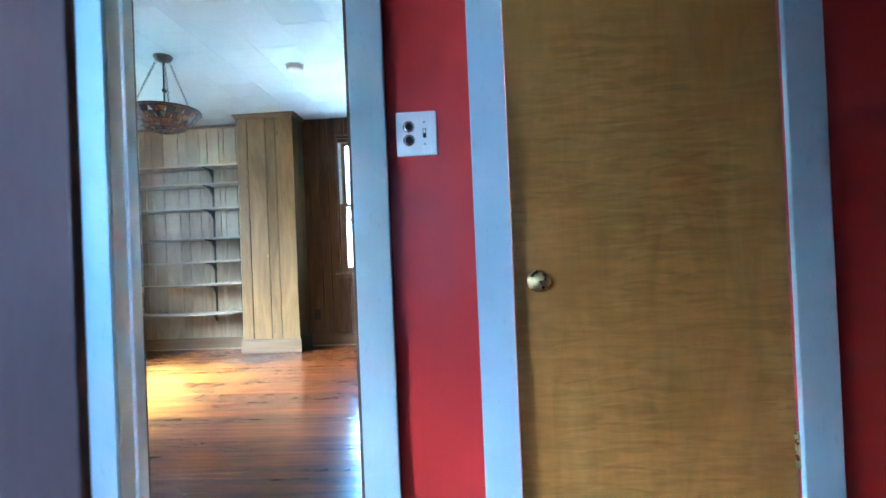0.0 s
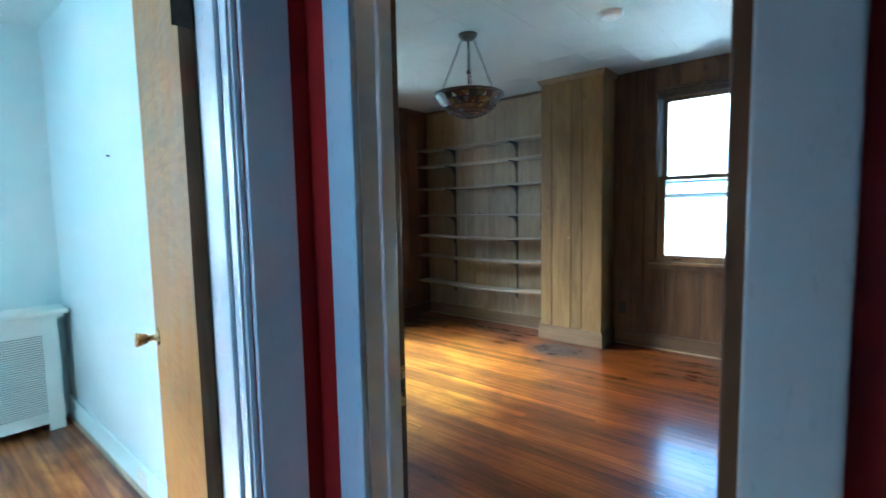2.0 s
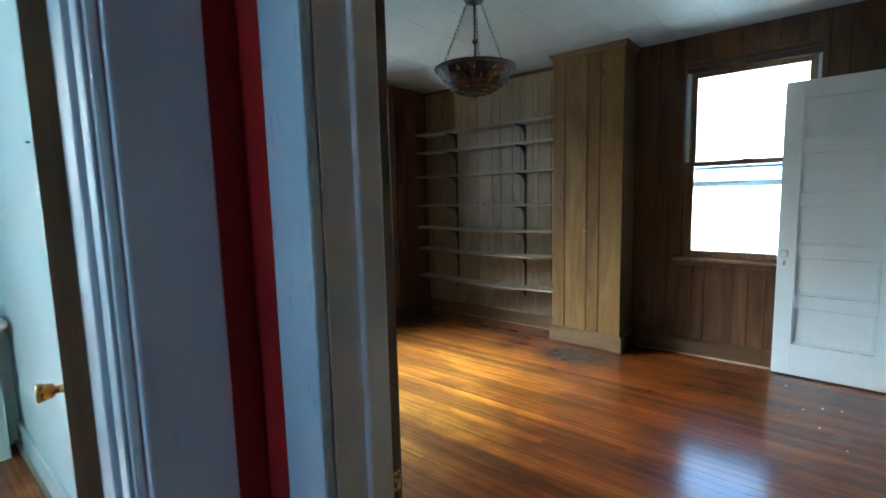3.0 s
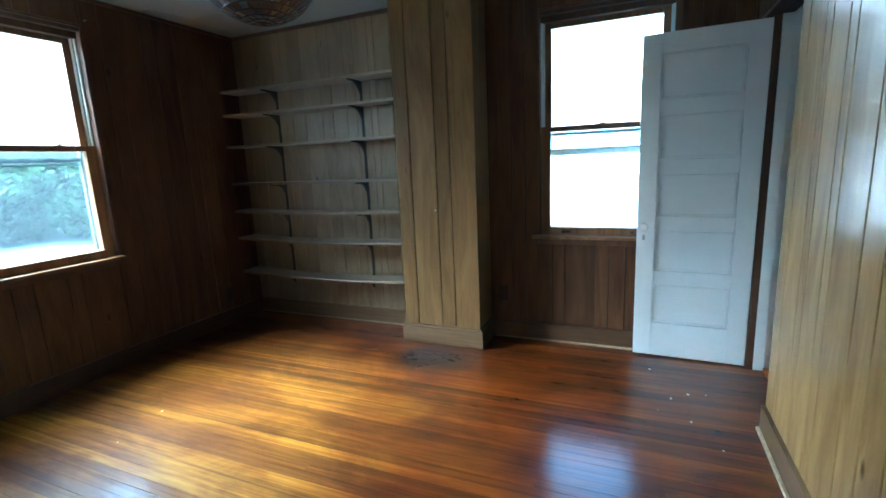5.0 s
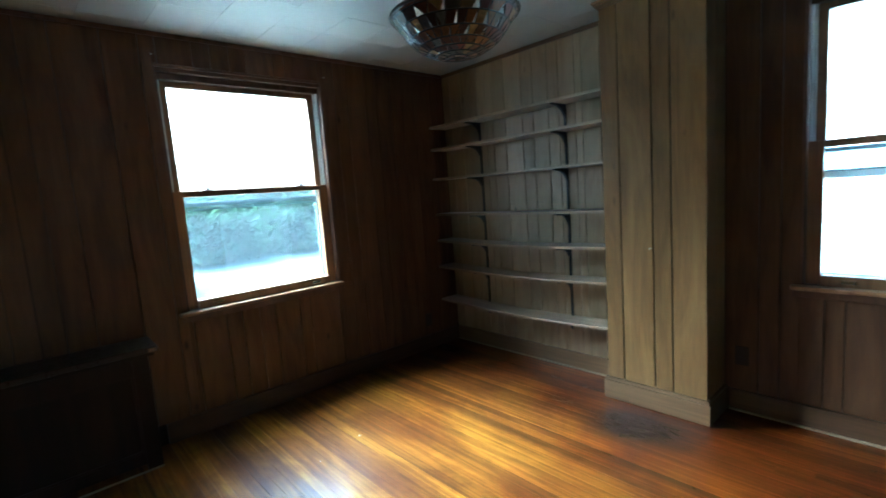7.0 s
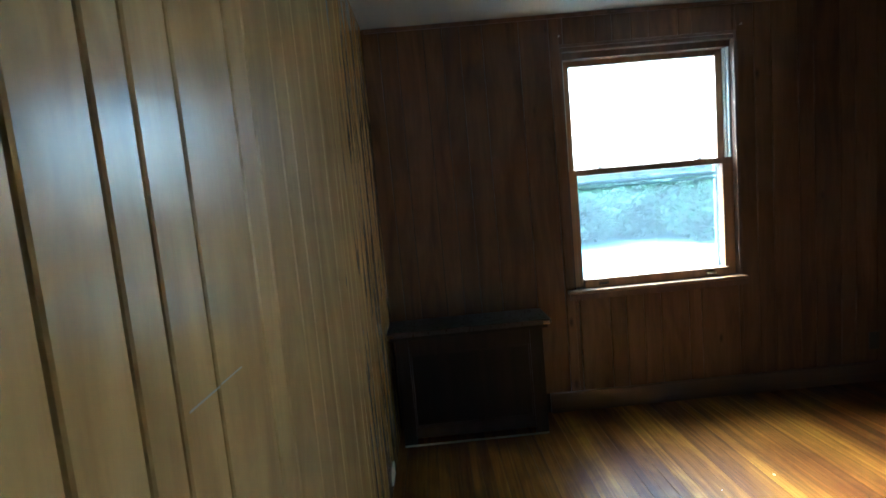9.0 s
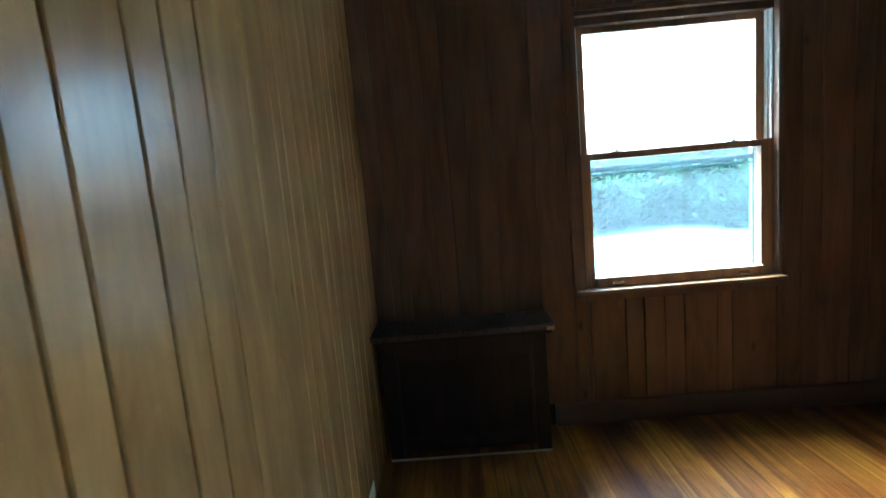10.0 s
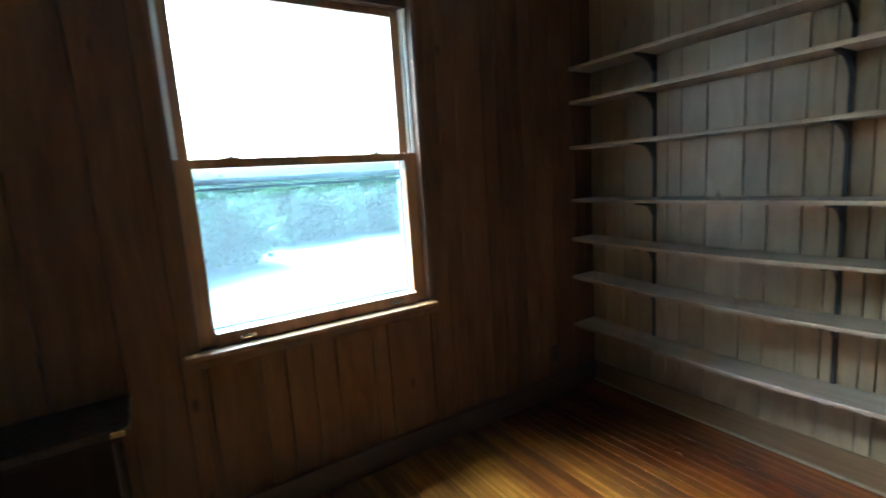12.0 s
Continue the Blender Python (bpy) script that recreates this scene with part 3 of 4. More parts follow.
    part("storm_frame", boxes([(-x, -x + 0.035, 0.165, 0.19, z0 + 0.02, z1 - 0.02), (x - 0.035, x, 0.165, 0.19, z0 + 0.02, z1 - 0.02), (-x, x, 0.166, 0.189, z0 + 0.02, z0 + 0.045), (-x, x, 0.166, 0.189, z1 - 0.045, z1 - 0.02)], 0.002), ALU, win, "white storm window frame")
    haze = part("insect_screen", box(-x + 0.034, x - 0.034, 0.150, 0.151, screen[0], screen[1]), screen[2], win, "hazy insect screen or tint strip")
    haze.visible_shadow = False
    for z, t in storm_z:
        part("storm_rail", box(-x + 0.03, x - 0.03, 0.168, 0.187, z, z + t, 0.003), ALU, win)
    return win


make_window("window_1", WIN_W[1] - WIN_W[0], WIN_W[2], WIN_W[3], ((1.412, 0.014), (1.437, 0.03)), (-0.32, 0.32), pose(WX, (WIN_W[0] + WIN_W[1]) / 2, 0, 0, 0, 90), "double-hung brown wooden window with storm sash, overlooking trees", (0.045, 0.005), (WIN_W[2] + 0.03, 1.50, SCREEN))
make_window("window_2", WIN_N[1] - WIN_N[0], WIN_N[2], WIN_N[3], ((1.340, 0.045), (1.478, 0.02)), (0.0,), pose((WIN_N[0] + WIN_N[1]) / 2, NY, 0), "double-hung brown wooden window glowing with white daylight", (0.035, 0.035), (1.376, 1.50, STORM_TINT))

# ---- structure: hall, bedroom, closet ----
wall_hall = wall_with_holes("wall_hall_north", "x", HALL, 1.60, -0.96, 1.40, 0, TOP, [(-0.772, -0.047, 0, 2.03), (0.355, 1.077, 0, 2.04)], RED, "red painted hall wall between two doors")
wall_with_holes("wall_hall_west", "y", -1.08, -0.935, -1.0, HALL, 0, TOP, [(0.66, 1.372, 0, 2.03)], RED, "red painted hall wall beside the bedroom door")
# Two unseen walls, brown to limit red bounce; the opening is added for light.
wall_with_holes("wall_hall_east", "y", 1.36, 1.50, -1.0, HALL, 0, TOP, [], MAUVE, "unseen hall side wall, brown to cut red bounce")
wall_with_holes("wall_hall_south", "x", -1.1, -0.95, -1.08, 1.5, 0, TOP, [(-0.75, -0.45, 0.85, 1.35)], MAUVE, "unseen hall end wall, brown to cut red bounce")
tagged(part("wall_corner", box(-0.42, -0.118, 0.688, 0.702, 0, TOP, 0.003), MAUVE), "brown painted partition end in the hall", "wall", kind="structure")
tagged(part("ceiling_hall", box(-1.08, 1.5, -1.1, 1.60, TOP, TOP + 0.2), CEIL), "plain white hall ceiling", "ceiling", kind="structure")
tagged(part("floor_hall", box(-0.939, 1.5, -1.1, 1.628, -0.2, 0.0), FLOOR2), "varnished wooden hall floor", "floor", kind="structure")

BW, BN, BS = -3.72, 1.565, -1.6
wall_with_holes("wall_bedroom_north", "x", BN, 1.60, BW - 0.2, -1.08, 0, TOP, [], PALE, "pale green plaster bedroom wall")
wall_with_holes("wall_bedroom_west", "y", BW - 0.2, BW, BS, BN, 0, TOP, [(-0.55, 0.0, 0.8, 2.1)], PALE, "pale green plaster bedroom wall")
wall_with_holes("wall_bedroom_south", "x", BS - 0.2, BS, BW - 0.2, -0.93, 0, TOP, [], PALE, "pale green plaster bedroom wall")
wall_with_holes("wall_bedroom_east", "y", -1.10, -1.08, BS, BN, 0, TOP, [(0.66, 1.372, 0, 2.03)], PALE, "pale green plaster bedroom wall")
tagged(part("ceiling_bedroom", box(BW - 0.2, -1.08, BS - 0.2, 1.60, TOP - 0.06, TOP + 0.2), PALE), "pale bedroom ceiling", "ceiling", kind="structure")
tagged(part("baseboard", boxes([(BW, -1.11, BN - 0.016, BN - 0.001, 0.0, 0.14)], 0.004), PALE), "pale painted bedroom baseboard", "baseboard", kind="structure")
tagged(part("trim", boxes([(BW, -1.11, BN - 0.032, BN - 0.0165, 0.0, 0.018)], 0.004), SHOE), "worn wooden shoe moulding at the bedroom floor", "trim", kind="structure")
part("nail", lathe([(0, 0), (0.004, 0.0), (0.004, 0.012), (0, 0.013)], 8, pose(-2.55, BN, 1.556, 90)), BLACK, None)
tagged(bpy.data.objects["nail"], "small dark nail in the pale wall", "nail")

closet_shell = boxes([(0.90, 1.0, 4.2, 5.245, 0, 2.3), (0.21, 0.90, 4.2, 4.32, 0, 2.3), (0.2125, 0.90, 5.150, 5.229, 0, 2.3), (0.21, 1.0, 4.2, 5.244, 2.3, 2.36)])
tagged(part("wall_closet", closet_shell, DOORWHITE), "white painted closet interior walls", "wall", kind="structure")
tagged(part("floor_closet", box(0.2119, 1.0, 4.2, 5.244, -0.1, -0.001), FLOOR2), "dark wooden closet floor", "floor", kind="structure")
tagged(part("trim", boxes([(0.1585, 0.212, 5.104, 5.154, 0, 2.03), (EX + 0.03, 0.21, CLOSET[0] - 0.018, CLOSET[0] - 0.001, 0, 2.03)], 0.002), DOORWHITE), "white painted closet door jamb", "trim", kind="structure")
for z in (1.66, 1.50, 1.40, 1.30, 1.10, 0.92):
    hk = part("coat_hook", tube([(0.30, 5.151, z), (0.30, 5.130, z), (0.30, 5.118, z + 0.012)], 0.004, 6), BLACK)
    tagged(hk, "small black hook on the white closet wall", "hook", "closet hooks")

tagged(part("trim", boxes([(0.120, 0.158, 5.106, 5.154, 0, 2.03)], 0.002), STAIN), "dark stained closet door casing edge", "trim", kind="structure")

# ---- door casings in the hall ----
def casing(rows, label, mat=WHITE):
    return tagged(part("trim", boxes(rows, 0.004), mat), label, "trim", kind="structure")


CF = HALL - 0.018
casing([(-0.845, -0.757, CF, HALL, 0, 2.03), (-0.062, 0.035, CF, HALL, 0, 2.03), (-0.845, 0.035, CF, HALL, 2.031, 2.13)], "white painted casing, tinted for blue daylight, round the open doorway")
casing([(0.263, 0.358, CF, HALL, 0, 2.04), (1.076, 1.174, CF, HALL, 0, 2.04), (0.263, 1.174, CF, HALL, 2.041, 2.14)], "white painted casing, tinted for blue daylight, round the closet door")
casing([(-0.772, -0.757, HALL, 1.628, 0, 2.03), (-0.768, -0.748, 1.585, 1.628, 0, 2.02), (-0.062, -0.047, HALL, 1.628, 0, 2.03), (-0.757, -0.062, HALL, 1.628, 2.015, 2.03)], "grey-white painted jamb of the open doorway", JAMB)
casing([(-0.900, -0.775, 1.629, 1.672, 0, 2.04), (-0.899, -0.866, 1.6725, SY + 0.012, 0, 2.04), (-0.100, -0.046, 1.629, SY + 0.012, 0, 2.04), (-0.900, -0.100, 1.629, SY + 0.012, 2.041, 2.10)], "dark stained wooden jamb of the panelled room doorway", STAIN)
casing([(-0.935, -0.920, 1.3705, 1.482, 0, 2.03), (-0.935, -0.920, 0.56, 0.66, 0, 2.03), (-0.935, -0.920, 0.56, 1.482, 2.031, 2.13)], "white painted casing round the bedroom doorway", BEDTRIM)
casing([(-1.10, -0.936, 1.358, 1.3715, 0, 2.03), (-1.025, -0.985, 1.346, 1.358, 0, 2.03), (-1.10, -0.936, 0.6605, 0.675, 0, 2.03), (-0.975, -0.945, 1.352, 1.358, 0, 2.03)], "white painted stepped jamb of the bedroom doorway", BEDTRIM)
strike = root("strike_plate", "aged brass strike plate on the dark jamb", "strike plate")
part("plate", boxes([(-0.7755, -0.7735, 1.642, 1.666, 0.80, 0.90)], 0.0005), BRASS, strike)
part("latch_hole", box(-0.7733, -0.7727, 1.648, 1.660, 0.835, 0.868), BLACK, strike)


# ---- doors ----
def tulip_knob(parent, m):
    prof = [(0, 0), (0.032, 0), (0.032, 0.004), (0.012, 0.010), (0.010, 0.030), (0.017, 0.034), (0.024, 0.060), (0.025, 0.066), (0.021, 0.069), (0, 0.069)]
    return part("door_knob", lathe(prof, 24, m), BRASS, parent, "brass tulip door knob", True)


def knob_set(parent, m, metal_mat, proud=0.055, rose=0.03, r=0.026, label="brass door knob"):
    prof = [(0, 0), (rose, 0), (rose, 0.004), (rose * 0.6, 0.008), (0.009, 0.010), (0.009, proud - 0.03), (r * 0.75, proud - 0.022), (r, proud - 0.010), (r * 0.92, proud - 0.002), (r * 0.5, proud + 0.003), (0, proud + 0.003)]
    return part("door_knob", lathe(prof, 24, m), metal_mat, parent, label, True)


door_1 = root("door_1", "closed flush door of varnished yellow birch with brass knob", "door", kind="structure")
part("slab", box(0.362, 1.073, HALL + 0.003, HALL + 0.038, 0.008, 2.034, 0.002), BIRCH, door_1)
knob_set(door_1, pose(0.428, HALL + 0.003, 0.867, 90), BRASS)
for z in (0.36, 1.75):
    part("hinge", lathe([(0, 0), (0.007, 0), (0.007, 0.09), (0, 0.09)], 10, pose(1.074, HALL + 0.002, z)), BRASS, door_1, "brass hinge barrel")

door_2 = root("door_2", "open flush birch door standing into the pale bedroom", "door", kind="structure", m=pose(-1.131, 1.333, 0, 0, 0, 180 - 11.0))
part("slab", box(0.0, 0.70, -0.034, 0.0, 0.010, 2.02, 0.002), BIRCH, door_2)
# The edge lies in shade; a darker birch carries that.
part("hinge_edge", box(-0.0025, -0.0005, -0.034, 0.0, 0.010, 2.02), BIRCH_SHADED, door_2, "door edge darkened for shade")
tulip_knob(door_2, pose(0.635, 0.0, 0.86, -90))
tulip_knob(door_2, pose(0.635, -0.034, 0.86, 90))
for z in (0.25, 1.70):
    part("hinge", boxes([(-0.006, -0.0026, -0.030, 0.012, z, z + 0.09), (-0.012, 0.0, -0.046, -0.034, z, z + 0.09)], 0.001), BRONZE, door_2, "dark hinge leaf")


def panel_door(w, h):
    """Five recessed panels one over another: stiles and rails round sunk panels."""
    d = root("closet_door", "open white painted five-panel wooden door beside the window", "door", kind="structure")
    st, t = 0.105, 0.042
    zs, z = [], 0.225
    for i in range(5):
        zs.append((z, z + 0.262))
        z += 0.262 + 0.088
    part("stile", box(0, st, -t, 0, 0.0, h, 0.003), DOORWHITE, d)
    part("stile", box(w - st, w, -t, 0, 0.0, h, 0.003), DOORWHITE, d)
    edges = [0.0] + [e for p in zs for e in p] + [h]
    for a, b in zip(edges[0::2], edges[1::2]):
        part("rail", box(st, w - st, -t + 0.0005, -0.0005, a, b, 0.0025), DOORWHITE, d)
    for a, b in zs:
        part("panel", box(st - 0.006, w - st + 0.006, -t + 0.0155, -0.0155, a - 0.006, b + 0.006), DOORWHITE, d)
        bm = bmesh.new()
        for s, y in ((1, -0.0155), (-1, -t + 0.0155)):
            for x0, x1, z0, z1 in ((st + 0.006, st + 0.016, a + 0.006, b - 0.006), (w - st - 0.016, w - st - 0.006, a + 0.006, b - 0.006), (st + 0.016, w - st - 0.016, a + 0.006, a + 0.016), (st + 0.016, w - st - 0.016, b - 0.016, b - 0.006)):
                add_box(bm, x0, x1, min(y, y + s * 0.009), max(y, y + s * 0.009), z0, z1, 0.003)
        part("panel_moulding", bm, DOORWHITE, d)
    return d


door_3 = panel_door(0.64, 2.0)
door_3.name = "door_3"
door_3.matrix_world = pose(0.116, 5.118, 0.012, 0, 0, 177.6) @ pose(0, 0, 0, -1.2)
knob_set(door_3, pose(0.598, 0.0, 0.865, -90), PORCELAIN, 0.06, 0.02, 0.027, "white porcelain knob")
part("keyhole_plate", boxes([(0.590, 0.606, 0.0, 0.002, 0.775, 0.81)], 0.0005), STEEL, door_3)
for z in (0.25, 1.65):
    part("hinge", lathe([(0, 0), (0.006, 0), (0.006, 0.085), (0, 0.085)], 10, pose(-0.006, 0.004, z)), BRONZE, door_3, "dark hinge barrel")

# ---- switch plate ----
sw = root("switch_plate", "white plate with two round buttons and toggle on red wall", "switch plate")
part("plate", box(0.0, 0.110, -0.008, 0.0, 0.0, 0.120, 0.005), PLATE, sw)
for z in (0.042, 0.079):
    part("round_button", lathe([(0.016, 0), (0.016, 0.003), (0.012, 0.004), (0.011, 0.010), (0.006, 0.012), (0, 0.012)], 20, pose(0.034, -0.006, z, 90)), CHROME, sw, "dark chrome round button", True)
    part("button_well", lathe([(0.010, 0), (0.010, 0.0126), (0.006, 0.0128), (0, 0.0128)], 16, pose(0.036, -0.006, z - 0.002, 90)), BLACK, sw)
part("toggle_slot", box(0.0725, 0.0815, -0.0086, -0.007, 0.047, 0.073), BLACK, sw)
part("toggle", box(0.0745, 0.0795, -0.020, -0.006, 0.060, 0.070, 0.0015), IVORY, sw, "ivory toggle lever")
for z in (0.030, 0.090):
    part("screw", lathe([(0.0035, 0), (0.0035, 0.001), (0, 0.0016)], 10, pose(0.077, -0.0078, z, 90)), STEEL, sw)
sw.matrix_world = pose(0.062, HALL, 1.219)

# ---- outlets ----
def outlet(m, mat, label):
    o = root("wall_outlet", label, "outlet")
    part("cover", box(-0.035, 0.035, -0.006, 0.0, -0.057, 0.057, 0.003), mat, o)
    for z in (-0.020, 0.020):
        part("socket", lathe([(0.016, 0), (0.016, 0.002), (0, 0.002)], 16, pose(0, -0.006, z, 90)), mat, o)
        part("slots", boxes([(-0.007, -0.005, -0.0085, -0.0075, z - 0.004, z + 0.004), (0.005, 0.007, -0.0085, -0.0075, z - 0.004, z + 0.004)]), BLACK, o)
    o.matrix_world = m
    return o


outlet(pose(-1.44, NY, 0.34), OUTLET_BROWN, "dark brown outlet beside the chimney breast")
outlet(pose(WX, 4.86, 0.27, 0, 0, 90), OUTLET_BROWN, "dark brown outlet low on the panelled wall")
outlet(pose(-3.22, SY, 0.07, 0, 0, 180) @ pose(0, 0, 0, 0, 90, 0), IVORY, "ivory outlet at the foot of the panelled wall")

outlet(pose(-2.38, BN - 0.016, 0.072) @ pose(0, 0, 0, 0, 90, 0), IVORY, "pale outlet set into the bedroom baseboard")

# ---- shelves ----
SHELF_TOPS = (1.999, 1.805, 1.542, 1.223, 0.983, 0.743, 0.433)
SHELF_SAG = (0.002, 0.003, 0.001, 0.002, 0.018, 0.026, 0.026)
for i, z in enumerate(SHELF_TOPS):
    bm = bmesh.new()
    n = 12
    x0, x1 = WX + 0.006, CHX0 - 0.003
    top, bot = [], []
    for k in range(n + 1):
        u = k / n
        sag = SHELF_SAG[i] * math.sin(math.pi * u)
        x = x0 + (x1 - x0) * u
        top.append([bm.verts.new((x, y, z - sag)) for y in (5.037, 5.035, NY - 0.002)])
        top[-1][1].co.z -= 0.003
        bot.append([bm.verts.new((x, y, z - sag - 0.019)) for y in (5.035, NY - 0.002)])
    for k in range(n):
        a, b, c, d = top[k], top[k + 1], bot[k], bot[k + 1]
        for q in ((a[0], a[2], b[2], b[0]), (a[1], a[0], b[0], b[1]), (c[0], a[1], b[1], d[0]), (c[1], c[0], d[0], d[1]), (a[2], c[1], d[1], b[2])):
            bm.faces.new(q)
    bm.faces.new((top[0][0], top[0][1], bot[0][0], bot[0][1], top[0][2]))
    bm.faces.new((top[n][0], top[n][2], bot[n][1], bot[n][0], top[n][1]))
    bmesh.ops.recalc_face_normals(bm, faces=bm.faces[:])
    tagged(part("shelf_board", bm, SHELF), "dusty brown wooden shelf board on black brackets, empty", "shelf", "alcove shelves")
for x in (-2.56, -3.40):
    std = root("shelf_standard", "black slotted metal shelf standard with brackets on panelling", "shelf bracket", "shelf standards")
    part("strip", boxes([(x - 0.009, x + 0.009, NY - 0.012, NY - 0.001, 0.40, 2.02)], 0.001), BLACK, std)
    for i, z in enumerate(SHELF_TOPS):
        sag = SHELF_SAG[i] * math.sin(math.pi * (x - WX) / (CHX0 - WX))
        zb = z - 0.0195 - sag
        out = [(5.050, zb), (NY - 0.012, zb), (NY - 0.012, zb - 0.085)]
        for k in range(1, 8):
            a = math.pi / 2 * k / 8
            out.append((NY - 0.024 - 0.125 * (1 - math.cos(a)), zb - 0.012 - 0.070 * (1 - math.sin(a))))
        out.append((5.050, zb - 0.009))
        bm = bmesh.new()
        f = bm.faces.new([bm.verts.new((x - 0.009, y, zz)) for y, zz in out])
        r = bmesh.ops.extrude_face_region(bm, geom=[f])
        bmesh.ops.translate(bm, verts=[v for v in r["geom"] if isinstance(v, bmesh.types.BMVert)], vec=(0.018, 0, 0))
        bmesh.ops.recalc_face_normals(bm, faces=bm.faces[:])
        part("bracket", bm, BLACK, std)

# ---- radiator covers ----
def radiator_cover(w, d, h, body, top_mat, label, mesh_front, m, group=""):
    """A cabinet with an overhanging top and a framed front; local x along the wall, y out of the wall towards the room is negative."""
    r = root("radiator_cover", label, "radiator cover", m=m)
    part("top", box(-w / 2, w / 2, -d, -0.002, h - 0.032, h, 0.009), top_mat, r)
    part("under_trim", box(-w / 2 + 0.02, w / 2 - 0.02, -d + 0.015, -0.002, h - 0.052, h - 0.032, 0.003), body, r)
    x, y = w / 2 - 0.05, -d + 0.035
    for s in (-1, 1):
        part("side", box(min(s * x, s * (x - 0.02)), max(s * x, s * (x - 0.02)), y, -0.002, 0.004, h - 0.052, 0.002), body, r)
        part("post", box(min(s * x, s * (x - 0.075)), max(s * x, s * (x - 0.075)), y - 0.004, y + 0.015, 0.004, h - 0.053, 0.002), body, r)
    part("rail", box(-x + 0.075, x - 0.075, y - 0.003, y + 0.015, h - 0.145, h - 0.053, 0.002), body, r)
    part("rail", box(-x + 0.075, x - 0.075, y - 0.003, y + 0.015, 0.05, 0.115, 0.002), body, r)
    x0, x1, z0, z1 = -x + 0.075, x - 0.075, 0.115, h - 0.145
    if mesh_front:
        bm = bmesh.new()
        n = int((x1 - x0) / 0.0135)
        for k in range(n + 1):
            xx = x0 + (x1 - x0) * k / n
            add_box(bm, xx - 0.0028, xx + 0.0028, y + 0.003, y + 0.006, z0, z1)
        k = int((z1 - z0) / 0.0135)
        for j in range(k + 1):
            zz = z0 + (z1 - z0) * j / k
            add_box(bm, x0, x1, y + 0.001, y + 0.004, zz - 0.0028, zz + 0.0028)
        part("grille", bm, body, r, "woven metal grille")
        # Added dark sheet in place of the cavity's shade.
        part("backing", box(x0, x1, y + 0.016, y + 0.019, z0, z1), GRILLESHADE, r, "dark sheet standing for the shaded space behind the grille")
    else:
        part("panel", box(x0, x1, y + 0.006, y + 0.012, z0, z1), body, r)
        part("panel_moulding", boxes([(x0, x0 + 0.012, y - 0.001, y + 0.008, z0, z1), (x1 - 0.012, x1, y - 0.001, y + 0.008, z0, z1), (x0 + 0.012, x1 - 0.012, y - 0.001, y + 0.008, z0, z0 + 0.012), (x0 + 0.012, x1 - 0.012, y - 0.001, y + 0.008, z1 - 0.012, z1)], 0.002), body, r)
        part("base_strip", boxes([(-x, x, y - 0.008, y - 0.0045, 0.004, 0.016)], 0.001), SHOE, r, "pale worn strip at the floor")
        # Added chrome bits stand for the highlight at the top's corners.
        for s in (-1, 1):
            part("corner_glint", box(s * (w / 2 - 0.03) - 0.02, s * (w / 2 - 0.03) + 0.02, -d - 0.003, -d + 0.006, h - 0.030, h - 0.008, 0.002), CHROME, r, "chrome piece added as the corner's highlight")
    return r


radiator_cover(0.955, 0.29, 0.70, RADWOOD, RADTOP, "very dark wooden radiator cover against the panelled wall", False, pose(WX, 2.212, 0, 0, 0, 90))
radiator_cover(1.00, 0.23, 0.735, CREAM, CREAM, "pale green metal radiator cover with woven grille in bedroom", True, pose(BW, 1.045, 0, 0, 0, 90))

# ---- hanging lamp ----
LX, LY = -1.93, 3.52
lamp = root("pendant_lamp", "stained glass bowl lamp hanging on bronze chains", "lamp", m=pose(LX, LY, 0))
part("canopy", lathe([(0, TOP), (0.065, TOP), (0.065, TOP - 0.012), (0.045, TOP - 0.035), (0.015, TOP - 0.045), (0, TOP - 0.045)], 24), BRONZE, lamp, "", True)
part("rod", lathe([(0.005, TOP - 0.04), (0.005, 2.235), (0.013, 2.23), (0.016, 2.22), (0.013, 2.21), (0.005, 2.205), (0.005, 2.09), (0, 2.09)], 12), BRONZE, lamp, "", True)
RIM, RR = 2.062, 0.238
rings = [(1.0, 0.0), (0.95, 0.013), (0.85, 0.047), (0.73, 0.085), (0.60, 0.111), (0.46, 0.129), (0.32, 0.141), (0.18, 0.148), (0.06, 0.151)]
rim_pts = [(RR * math.cos(math.tau * i / 40), RR * math.sin(math.tau * i / 40), RIM) for i in range(40)]
part("rim", tube(rim_pts, 0.007, 6, True), BRONZE, lamp, "dark metal rim", True)
lead = bmesh.new()
rnd = random.Random(4)
